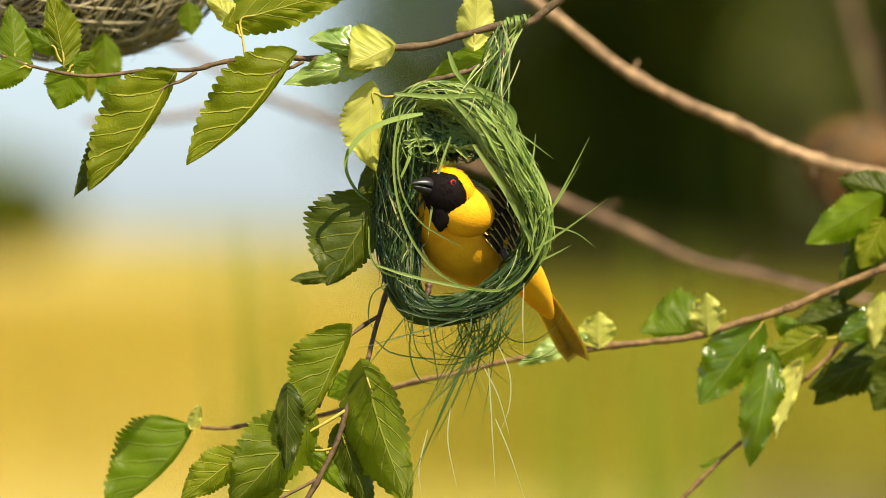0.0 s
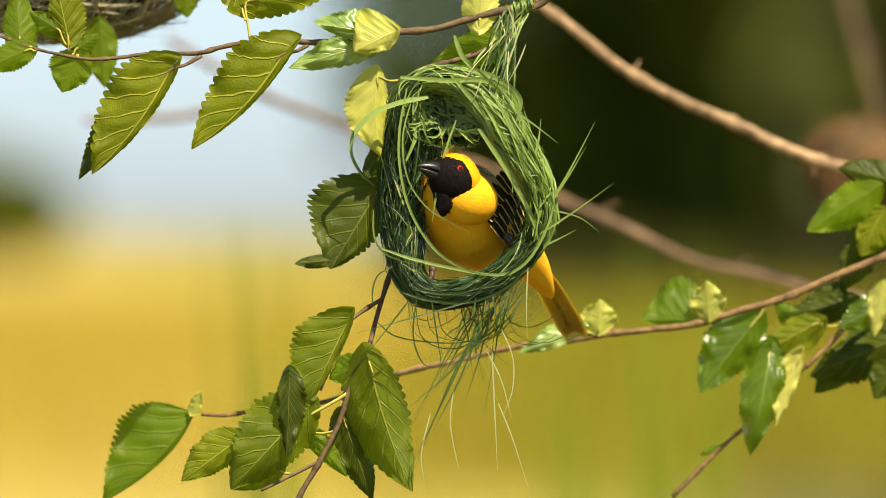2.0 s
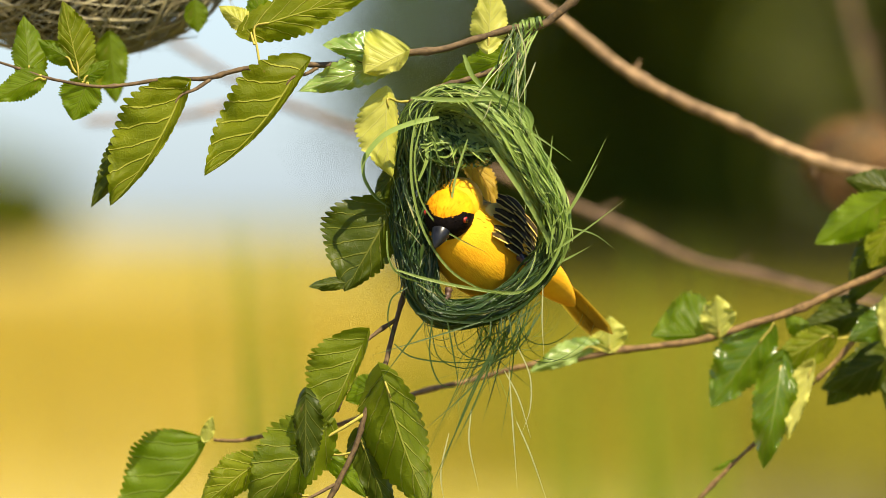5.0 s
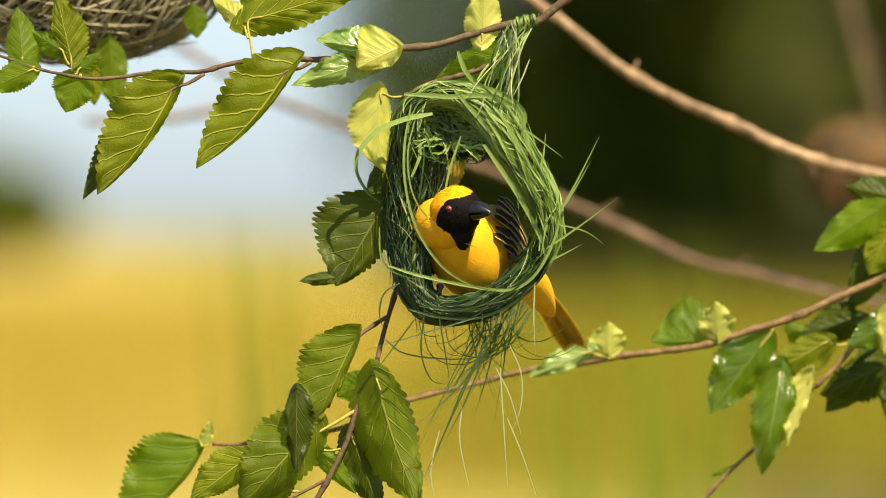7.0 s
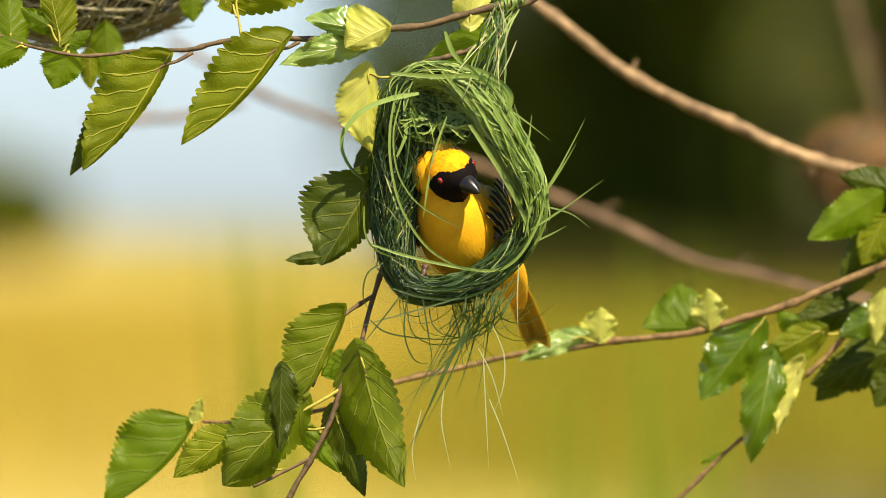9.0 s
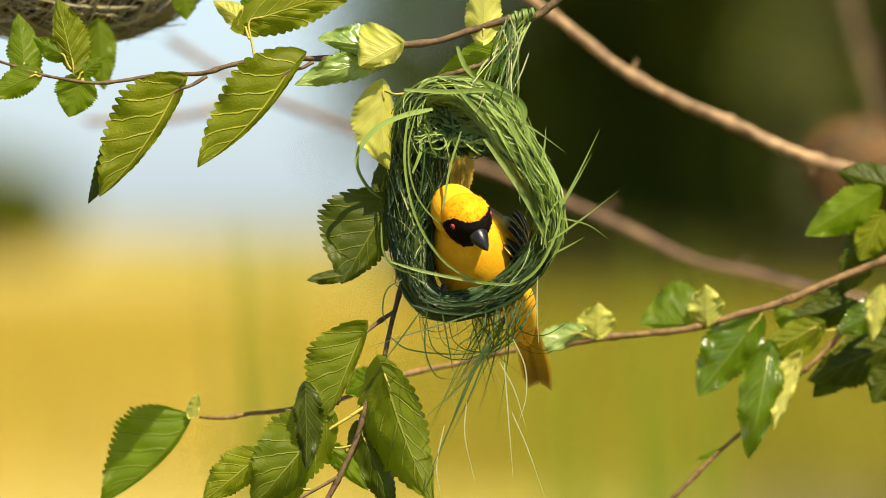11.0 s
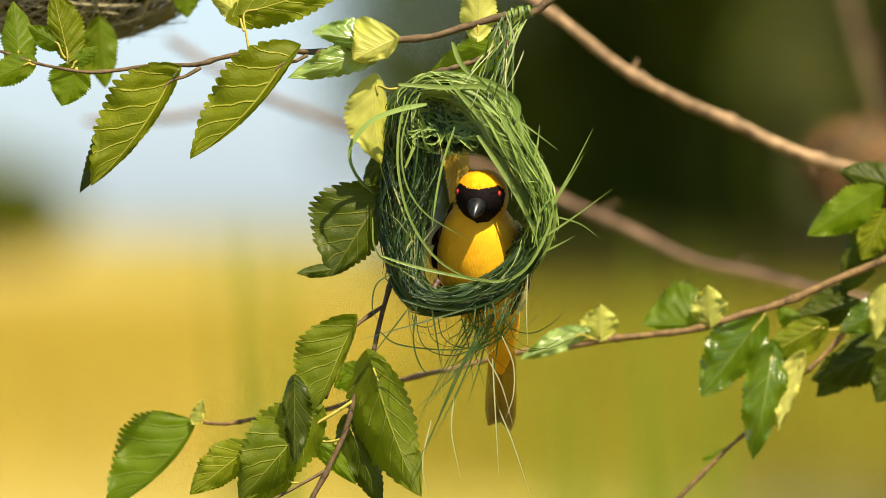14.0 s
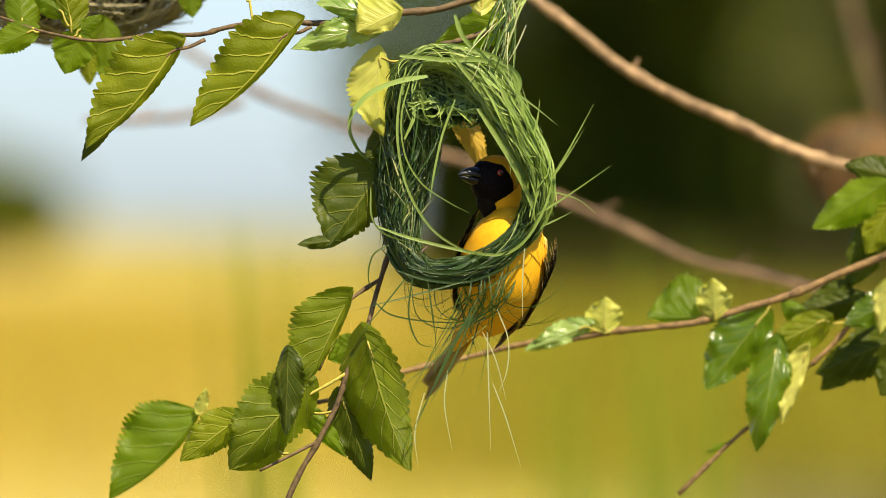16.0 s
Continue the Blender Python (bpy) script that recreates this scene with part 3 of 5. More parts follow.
leaf(hanging, (500, 862, 0.006), (420, 900, 0.006), 24, 44, 30, 20, LEAF_UNDER, (520, 868, 0.006), seed=28)
leaf(hanging, (552, 795, 0.014), (622, 872, 0.018), 26, 20, 30, 30, LEAF, (602, 790, 0.01), seed=29)

# ---- the low branch that crosses behind the nest ----
DL = 0.17
low = thing("leafy_branch", at(1268, 548, DL), "reddish-brown mulberry branch with leaves crossing behind the nest", "branch", "leafy mulberry branches")
bm = bmesh.new()
tube(bm, [at(1700, 430, DL), at(1568, 480, DL), at(1480, 515, DL), at(1400, 550, DL), at(1300, 580, DL), at(1230, 600, DL), at(1150, 610, DL), at(1080, 617, DL), at(1000, 632, DL), at(920, 640, DL), at(820, 665, DL), at(710, 690, 0.15), at(600, 735, 0.13), at(500, 752, 0.12), at(455, 756, 0.12), at(410, 764, 0.12), at(365, 762, 0.12)], 0.0026, 0.0011, 90, 8, 0.12, 11)
part("stem", bm, TWIG_LIT, low)
leaf(low, (354, 758, 0.12), (192, 918, 0.118), 22, 100, 66, 12, LEAF, None, seed=31, bow=0.06, lobe=-0.02, curl=0.05, teeth=22, label="broad glossy green leaf at the branch end")
leaf(low, (350, 760, 0.115), (364, 720, 0.112), 12, 12, 4, 4, LEAF_YOUNG_LIT, None, seed=32, teeth=6)
leaf(low, (1258, 592, DL), (1142, 592, DL), 26, 84, 55, 20, LEAF, None, seed=33, curl=-0.05, wave=0.1)
leaf(low, (1262, 588, DL - 0.004), (1258, 522, DL - 0.01), 34, 36, 20, 20, LEAF_YOUNG_LIT, (1262, 592, DL), seed=34, teeth=9, wave=0.1)
leaf(low, (1068, 612, DL - 0.004), (1068, 555, DL - 0.006), 38, 38, 20, 25, LEAF_YOUNG_LIT, (1085, 618, DL), seed=35, teeth=9, wave=0.1)
leaf(low, (1035, 608, DL - 0.004), (926, 652, DL - 0.008), 20, 28, 35, 15, LEAF_PALE_LIT, (1070, 616, DL), seed=36, teeth=9, wave=0.09)
leaf(low, (1345, 592, DL), (1246, 720, DL), 50, 62, 30, 20, LEAF_GLOSS, (1360, 570, DL), seed=37, wave=0.09)
leaf(low, (1372, 648, DL - 0.02), (1338, 830, DL - 0.025), 46, 56, 40, 40, LEAF_GLOSS, (1432, 676, DL), seed=38, wave=0.09, curl=0.12, hook=-0.12, label="glossy green leaf hanging with a bright sheen")
leaf(low, (1424, 656, DL - 0.02), (1382, 780, DL - 0.022), 14, 34, 30, 20, LEAF_YOUNG_LIT, (1432, 676, DL), seed=39, wave=0.09)
leaf(low, (1455, 596, DL - 0.01), (1345, 655, DL - 0.01), 40, 34, 25, 25, LEAF_UNDER, (1490, 600, DL), seed=40)
leaf(low, (1340, 640, DL + 0.01), (1300, 600, DL + 0.01), 40, 40, 20, 20, LEAF, None, seed=41)
leaf(low, (1552, 360, DL), (1434, 434, DL), 46, 46, 25, 40, LEAF, None, seed=42, label="glossy green leaf in bright sun")
leaf(low, (1590, 345, DL + 0.01), (1490, 320, DL + 0.01), 30, 40, 30, 30, LEAF_SHADED, None, seed=43)
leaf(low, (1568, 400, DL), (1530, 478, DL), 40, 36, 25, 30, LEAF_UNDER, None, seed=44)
leaf(low, (1540, 430, DL + 0.012), (1495, 505, DL + 0.012), 26, 26, 30, 30, LEAF_SHADED, None, seed=45)
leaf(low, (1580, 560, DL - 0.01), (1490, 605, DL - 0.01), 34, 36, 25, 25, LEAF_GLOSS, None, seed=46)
leaf(low, (1600, 620, DL + 0.012), (1440, 690, DL + 0.012), 60, 50, 25, 30, LEAF_SHADED, None, seed=47)
leaf(low, (1570, 530, DL - 0.012), (1556, 620, DL - 0.012), 22, 26, 25, 25, LEAF_YOUNG_LIT, None, seed=48)
leaf(low, (1520, 560, DL + 0.016), (1400, 580, DL + 0.016), 36, 30, 30, 30, LEAF_SHADED, None, seed=49)
leaf(low, (1600, 670, DL), (1556, 730, DL), 34, 40, 25, 25, LEAF_SHADED, None, seed=50)
leaf(low, (1530, 640, DL + 0.02), (1450, 720, DL + 0.02), 40, 40, 30, 30, LEAF_SHADED, None, seed=52)
leaf(low, (1590, 580, DL + 0.025), (1520, 690, DL + 0.025), 50, 46, 30, 30, LEAF_SHADED, None, seed=53)
leaf(low, (1490, 540, DL + 0.02), (1400, 620, DL + 0.02), 34, 34, 30, 30, LEAF_SHADED, None, seed=54)
leaf(low, (1555, 470, DL + 0.02), (1490, 540, DL + 0.02), 26, 30, 30, 30, LEAF_SHADED, None, seed=55)
leaf(low, (1420, 600, DL + 0.01), (1380, 560, DL + 0.01), 22, 24, 25, 25, LEAF, None, seed=56)
bm = bmesh.new()
tube(bm, [at(1580, 520, DL), at(1515, 590, DL), at(1470, 640, DL), at(1432, 676, DL)], 0.0020, 0.0014, 16, 8, 0.12, 6)
part("side_stem", bm, TWIG_LIT, low)
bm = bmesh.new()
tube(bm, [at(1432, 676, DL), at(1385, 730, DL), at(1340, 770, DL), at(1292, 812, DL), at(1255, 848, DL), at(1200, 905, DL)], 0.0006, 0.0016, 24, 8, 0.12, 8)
part("side_stem", bm, TWIG_LIT, low)
leaf(low, (1285, 815, DL), (1245, 832, DL), 7, 6, 30, 30, LEAF, None, seed=51, teeth=5)

# ---- old straw nests ----
# dark core; the shade between the straws is put into its colour
WEAVE = plain("shaded_weave", (0.03, 0.024, 0.012), (0.12, 0.09, 0.045), 260, 0.9, 0.2, 0.8, 0.002)
BROWN = blade_material("brown_straw", (0.16, 0.075, 0.022), (0.36, 0.185, 0.05), (0.2, 0.1, 0.03), 0.12, 0.7)


def straw_nest(pivot, c, size, mat, count, label, seed):
    """A ball of straw strands about a core; size: its three half lengths."""
    rnd = random.Random(seed)
    ob = thing("old_nest", pivot, label, "nest")
    bm = bmesh.new()
    blob(bm, c, XYZ, [s * 0.92 for s in size], 28, 20, lambda q: q * (1 + 0.15 * noise.noise(q * 60)))
    part("core", bm, WEAVE, ob)
    bm = bmesh.new()
    for k in range(count):
        a0, tilt, span = rnd.uniform(0, 6.28), rnd.uniform(-1.5, 1.5), rnd.uniform(0.4, 1.2)
        turn, r, pts = rnd.uniform(-0.5, 0.5), rnd.uniform(0.97, 1.12), []
        for i in range(5):
            a = a0 + span * i / 4
            q = Vector((math.cos(a), math.sin(a) * math.sin(tilt + turn * i), math.sin(a) * math.cos(tilt + turn * i)))
            pts.append(c + Vector((q.x * size[0], q.y * size[1], q.z * size[2])) * (r + (0.12 if i == 4 and k % 4 == 0 else 0)))
        ribbon(bm, pts, rnd.uniform(0.0008, 0.0022), 8, rnd.uniform(0, 6), 1.0)
    tagged(part("straw", bm, mat, ob, "tangled dry straw strands"), kind="stuff")
    return ob


old = straw_nest(at(330, 30, 0.16), at(140, -62, 0.20), (0.087, 0.050, 0.056), STRAW, 1300, "old dry woven straw nest, out of focus", 77)
straw_nest(at(1525, 290, 1.5), at(1525, 290, 1.5), (0.040, 0.030, 0.034), BROWN, 300, "small brown dry nest far out of focus in the shade", 78)
leaf(old, (195, 80, 0.15), (205, 190, 0.15), 34, 40, 30, 30, LEAF, None, seed=60)
leaf(old, (345, 15, 0.14), (350, 66, 0.14), 26, 26, 30, 30, LEAF, None, seed=61)
leaf(old, (165, 120, 0.15), (168, 185, 0.15), 22, 26, 30, 30, LEAF_UNDER, None, seed=62)

# ---- the green nest ----
nest = thing("grass_nest", at(920, 42), "half-built ring nest woven from fresh green grass blades", "nest")
# the rim: places round the opening (plan x, plan y, depth behind the plan), half width and half depth of the wreath there
RIM = (
    (735, 172, -0.002, 19, 34), (795, 168, -0.006, 22, 34), (849, 199, -0.010, 28, 36), (890, 256, -0.012, 29, 36), (920, 308, -0.012, 27, 36),
    (944, 357, -0.012, 26, 36), (951, 403, -0.010, 24, 36), (940, 447, -0.006, 24, 38), (911, 488, -0.004, 24, 42), (864, 526, -0.004, 23, 46),
    (812, 546, -0.004, 22, 48), (758, 550, 0.000, 23, 48), (722, 520, 0.004, 26, 52), (711, 468, 0.008, 31, 60), (710, 408, 0.012, 42, 66),
    (718, 346, 0.012, 53, 70), (720, 286, 0.008, 50, 64), (708, 226, 0.002, 31, 48))


def ring_place(a, phi, grow=1.0):
    """A place on the rim: a in turns round the opening, phi turns round the wreath itself."""
    s = (a % 1.0) * len(RIM)
    k, f = int(s) % len(RIM), s - int(s)
    p0, p1, p2, p3 = (Vector(RIM[(k + i) % len(RIM)][:3]) for i in (-1, 0, 1, 2))
    c = 0.5 * (2 * p1 + (p2 - p0) * f + (2 * p0 - 5 * p1 + 4 * p2 - p3) * f * f + (3 * p1 - p0 - 3 * p2 + p3) * f ** 3)
    t = p2 - p1
    n = Vector((-t.y, t.x)).normalized()
    wide, deep = (RIM[k][i] + (RIM[(k + 1) % len(RIM)][i] - RIM[k][i]) * f for i in (3, 4))
    r = wide * math.cos(phi) * grow
    return at(c.x - n.x * r, c.y - n.y * r, c.z) + Vector((0, -deep * STEP * math.sin(phi) * grow, 0))


def strand(bm, rnd, wide, grow, wild=1.0, a0=None, span=None, lift=0.3):
    """One blade laid along the rim, turning a little round it; its end may stand off."""
    a0 = rnd.random() if a0 is None else a0 % 1.0
    span = (rnd.uniform(0.07, 0.26) if span is None else span) * rnd.choice((-1, 1))
    p0, dp = rnd.uniform(0, 2 * math.pi), rnd.uniform(-1.5, 1.5) * wild * (2.2 if rnd.random() < 0.35 else 1.0)
    g, n = grow * rnd.uniform(0.92, 1.08), 6
    w1, w2 = rnd.uniform(0.02, 0.12), rnd.uniform(0.8, 1.8)
    end = rnd.uniform(0.15, 0.7) if rnd.random() < lift else 0.0
    shake = 0.0006 * wild if wide < 0.001 else 0.0003
    pts = []
    for i in range(n + 1):
        q = ring_place(a0 + span * (i / n - 0.5), p0 + dp * i / n, g * (1 + w1 * math.sin(i * w2 + p0)) + (end if i == n else end * 0.25 if i == n - 1 else 0))
        pts.append(q + Vector((rnd.gauss(0, shake), rnd.gauss(0, shake), rnd.gauss(0, shake))))
    ribbon(bm, pts, wide, 14, rnd.uniform(0, 3.1), rnd.uniform(-1.2, 1.2))


rnd = random.Random(5)
# inner strands take the darkened blade so the gaps look shaded
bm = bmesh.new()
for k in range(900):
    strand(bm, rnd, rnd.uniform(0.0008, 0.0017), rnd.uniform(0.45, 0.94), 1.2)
tagged(part("woven_grass", bm, SHADE_BLADE, nest, "dense green grass strands woven into a ring"), kind="stuff")
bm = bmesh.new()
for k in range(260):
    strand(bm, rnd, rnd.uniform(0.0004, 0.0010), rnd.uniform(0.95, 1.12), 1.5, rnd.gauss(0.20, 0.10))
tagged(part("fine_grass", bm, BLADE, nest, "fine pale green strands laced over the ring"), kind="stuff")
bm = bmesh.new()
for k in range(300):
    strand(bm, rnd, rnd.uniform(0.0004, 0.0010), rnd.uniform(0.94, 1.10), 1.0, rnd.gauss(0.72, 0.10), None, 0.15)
tagged(part("shaded_grass", bm, SHADE_BLADE, nest, "fine strands of the left side, darkened to give its shade"), kind="stuff")

# the roof: a shallow dome behind the top of the rim, open to the front and dark inside
DOME_X, DOME_Y, DOME_W, DOME_H = 785, 228, 92, 66


def dome_place(u, v, grow=1.0):
    r = min(0.98, math.hypot(u, v))
    return at(DOME_X + DOME_W * u * grow, DOME_Y + DOME_H * v * grow + 8 * u, -0.012 + 0.034 * math.sqrt(1 - r * r) * grow - 0.010 * v)


bm = bmesh.new()
for k in range(430):
    a, turn, reach = rnd.uniform(0, 6.283), rnd.gauss(0, 0.5), rnd.uniform(0.4, 1.0)
    u0, v0 = rnd.uniform(-0.75, 0.75), rnd.uniform(-0.75, 0.75)
    pts = []
    for i in range(6):
        f = (i / 5 - 0.5) * reach
        u, v = u0 + math.cos(a + turn * f) * f * 1.4, v0 + math.sin(a + turn * f) * f * 1.4
        h = max(1.0, math.hypot(u, v) / 0.97)
        pts.append(dome_place(u / h, v / h, rnd.uniform(0.93, 1.03)))
    ribbon(bm, pts, rnd.uniform(0.0005, 0.0013), 10, rnd.uniform(0, 3.1), rnd.uniform(-1.2, 1.2))
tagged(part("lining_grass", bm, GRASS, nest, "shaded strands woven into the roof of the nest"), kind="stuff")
for k in range(170):
    a, reach = rnd.gauss(0.4, 1.0), rnd.uniform(0.5, 1.3)
    u0, v0 = rnd.uniform(-0.6, 0.6), rnd.uniform(-0.6, 0.5)
    bm = bmesh.new()
    pts = []
    for i in range(5):
        f = (i / 4 - 0.5) * reach
        u, v = u0 + math.cos(a) * f, v0 + math.sin(a) * f
        h = max(1.0, math.hypot(u, v) / 0.95)
        pts.append(dome_place(u / h, v / h, 0.92) + Vector((0, -0.008 * math.sin(i * 0.8) - 0.010, rnd.gauss(0, 0.0015))))
    ribbon(bm, pts, rnd.uniform(0.0007, 0.0018), 12, rnd.uniform(-0.5, 0.5), rnd.uniform(-0.8, 0.8))
    part("grass_blade", bm, rnd.choice((GRASS, BLADE, BLADE)), nest)

# pale blades on the right rim, dark elsewhere: sun and shade set by colour
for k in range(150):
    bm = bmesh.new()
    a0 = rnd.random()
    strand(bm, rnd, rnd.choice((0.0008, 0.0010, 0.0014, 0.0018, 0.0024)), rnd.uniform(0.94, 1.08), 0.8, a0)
    part("grass_blade", bm, (BLADE if rnd.random() < 0.7 else GRASS) if a0 < 0.36 or a0 > 0.95 else (SHADE_BLADE if rnd.random() < 0.7 else GRASS), nest)
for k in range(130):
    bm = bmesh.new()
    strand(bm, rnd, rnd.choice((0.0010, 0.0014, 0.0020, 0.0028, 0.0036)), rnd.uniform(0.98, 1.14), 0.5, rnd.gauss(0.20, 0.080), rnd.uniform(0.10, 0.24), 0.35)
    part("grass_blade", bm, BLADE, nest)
# broad blades folded over the sill, their dark colour standing for shade
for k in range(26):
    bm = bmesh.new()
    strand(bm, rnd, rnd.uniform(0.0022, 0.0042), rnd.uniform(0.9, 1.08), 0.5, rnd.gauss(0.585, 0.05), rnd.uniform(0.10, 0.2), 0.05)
    part("grass_blade", bm, SHADE_BLADE if rnd.random() < 0.75 else GRASS, nest)


def loose(pts, width, mat, roll=0.3, spin=0.4, n=26, taper=0.3, label=""):
    bm = bmesh.new()
    ribbon(bm, [at(*p) for p in pts], width, n, roll, spin, 0.3, taper)
    return part("grass_blade", bm, mat, nest, label)


F = -0.022
loose([(712, 185, F), (700, 260, F), (702, 330, F), (722, 405, F), (765, 470, F), (820, 505, F), (862, 515, F)], 0.0016, BLADE, 0.2, 0.3, label="long bright blade looped across the opening")
loose([(668, 468, F), (720, 485, F), (800, 503, F), (880, 513, F), (925, 492, F), (958, 440, F), (974, 385, F), (970, 330, F)], 0.0019, BLADE, 0.1, 0.5)
loose([(722, 200, F), (706, 270, F), (714, 340, F), (745, 390, F), (790, 420, F), (830, 440, F)], 0.0011, BLADE, 0.3, 0.2)
loose([(800, 240, F), (780, 300, F), (768, 360, F), (760, 420, F)], 0.0014, BLADE, 0.2, 0.2)
loose([(750, 200, F), (700, 210, F), (650, 232, F), (618, 270, F), (612, 300, F)], 0.0033, BLADE, 0.2, 0.3)
loose([(618, 262, F), (615, 300, F), (632, 335, F), (660, 360, F)], 0.0021, GRASS, 0.3, 0.3)
loose([(655, 400, F), (658, 450, F), (680, 480, F), (740, 500, F)], 0.0012, BLADE, 0.4, 0.3)
for a, b, c, w in (((960, 400, F), (1000, 330, F), (1045, 242, F), 0.0016), ((955, 400, F), (995, 345, F), (1030, 285, F), 0.0014), ((950, 440, F), (1010, 400, F), (1078, 350, F), 0.0014), ((960, 460, F), (990, 445, F), (1014, 432, F), 0.0012), ((930, 330, F), (945, 280, F), (950, 236, F), 0.0019), ((900, 220, F), (940, 248, F), (982, 280, F), 0.0013), ((965, 395, F), (1020, 410, F), (1055, 435, F), 0.0010)):
    loose([a, b, c], w, BLADE, 0.2, 0.2, 14, 0.8)
loose([(840, 255, F), (885, 320, F), (915, 370, F), (940, 420, F), (948, 455, F)], 0.0029, BLADE, 0.15, 0.4)
loose([(790, 160, F), (850, 230, F), (900, 300, F), (940, 360, F)], 0.0029, BLADE, 0.2, 0.5)
loose([(700, 165, F), (780, 170, F), (850, 170, F), (900, 195, F), (912, 240, F)], 0.0029, BLADE, 0.15, 0.4)
loose([(820, 150, F), (870, 165, F), (912, 200, F), (905, 250, F)], 0.0032, BLADE, 0.2, 0.5)
loose([(795, 90, F), (812, 130, F), (850, 165, F), (890, 200, F)], 0.0030, BLADE, 0.2, 0.5)
loose([(890, 40, F), (905, 90, F), (890, 140, F), (880, 180, F)], 0.0010, PALE, 0.2, 0.5)
loose([(922, 105, F), (908, 140, F), (890, 175, F)], 0.0009, PALE, 0.2, 0.5)
loose([(725, 540, F), (790, 548, F), (850, 535, F), (905, 505, F), (940, 460, F)], 0.0017, SHADE_BLADE, 0.2, 0.4)
loose([(705, 545, F), (760, 560, F), (830, 562, F), (900, 530, F), (930, 490, F)], 0.0016, SHADE_BLADE, 0.2, 0.4)

rnd = random.Random(14)
for k in range(34):
    x0, x1 = rnd.uniform(872, 928), rnd.uniform(826, 905)
    loose([(x0, 42 + rnd.uniform(-4, 14), rnd.uniform(-0.012, 0.006)), ((x0 + x1) / 2 + rnd.uniform(-8, 14), 95 + rnd.uniform(-12, 12), rnd.uniform(-0.02, 0.004)), (x1, rnd.uniform(140, 195), rnd.uniform(-0.026, 0.0)), (x1 - rnd.uniform(-10, 40), rnd.uniform(190, 240), rnd.uniform(-0.03, -0.01))], rnd.uniform(0.0004, 0.0012), rnd.choice((GRASS, GRASS, BLADE, PALE)), rnd.uniform(-0.6, 0.6), 0.6, 14, 0.4)
for k in range(9):
    x0 = 880 + 6 * k
    bm = bmesh.new()
    c, r = at(x0, 46 - 0.25 * (x0 - 880)), rnd.uniform(0.0030, 0.0042)
    ribbon(bm, [c + Vector((0.0016 * i / 3 + rnd.uniform(-0.0005, 0.0005), math.cos(i * 1.05) * r, math.sin(i * 1.05) * r)) for i in range(9)], rnd.uniform(0.0012, 0.0022), 22, 0.2, 0.3)
    part("grass_blade", bm, rnd.choice((GRASS, BLADE)), nest)

rnd = random.Random(9)
for k in range(40):
    x0, y0 = rnd.uniform(810, 930), rnd.uniform(520, 560)
    mx, my = 842 + rnd.gauss(0, 22) + (x0 - 850) * 0.25, 620 + rnd.gauss(0, 16)
    ex, ey = 795 + rnd.gauss(0, 48), rnd.uniform(630, 790)
    d0 = rnd.uniform(-0.02, 0.03)
    loose([(x0, y0, d0), ((x0 + mx) / 2 + rnd.uniform(-8, 16), (y0 + my) / 2 + 6, d0 - 0.004), (mx, my, d0 * 0.5), (ex, ey, d0 * 0.4)], rnd.uniform(0.0005, 0.0011), GRASS if rnd.random() < 0.7 else BLADE, rnd.uniform(-0.5, 0.5), 0.6, 14, 0.5)
for k in range(24):
    x0 = rnd.uniform(715, 900)
    r = rnd.uniform(30, 75)
    y0 = 545 + rnd.uniform(-10, 15)
    loose([(x0, y0, -0.01), (x0 + r * 0.2, y0 + r, -0.012), (x0 + r, y0 + r * 1.25, -0.01), (x0 + r * 1.9, y0 + r * 0.7, -0.004), (x0 + r * 2.2, y0, 0.0)], rnd.uniform(0.0004, 0.0008), GRASS, rnd.uniform(0, 2), 0.6, 18, 0.5)
for pts in ([(860, 650, F), (885, 700, F), (905, 770, F)], [(868, 650, F), (872, 720, F), (876, 790, F), (880, 860, F)], [(880, 740, F), (905, 800, F), (935, 890, F)], [(760, 760, F), (745, 830, F), (752, 890, F)], [(800, 720, F), (796, 780, F), (812, 862, F)], [(885, 610, F), (905, 660, F), (905, 715, F), (890, 760, F)], [(930, 500, F), (928, 560, F), (930, 625, F)]):
    loose(pts, 0.0008, PALE, 0.2, 0.3, 16, 0.5)
for pts in ([(850, 590, F), (800, 690, F), (735, 850, F)], [(845, 600, F), (790, 720, F), (720, 870, F)], [(840, 620, F), (800, 680, F), (715, 755, F)], [(850, 600, F), (810, 700, F), (765, 790, F)], [(830, 560, F), (730, 590, F), (625, 620, F)], [(735, 545, F), (728, 620, F), (745, 670, F), (775, 680, F)], [(690, 500, F), (662, 520, F), (655, 560, F), (668, 590, F)], [(760, 560, F), (770, 620, F), (778, 670, F)], [(720, 560, F), (690, 600, F), (640, 665, F)], [(665, 600, F), (700, 625, F), (780, 635, F), (850, 630, F)]):
    loose(pts, 0.0010, GRASS, 0.2, 0.3, 18, 0.5)

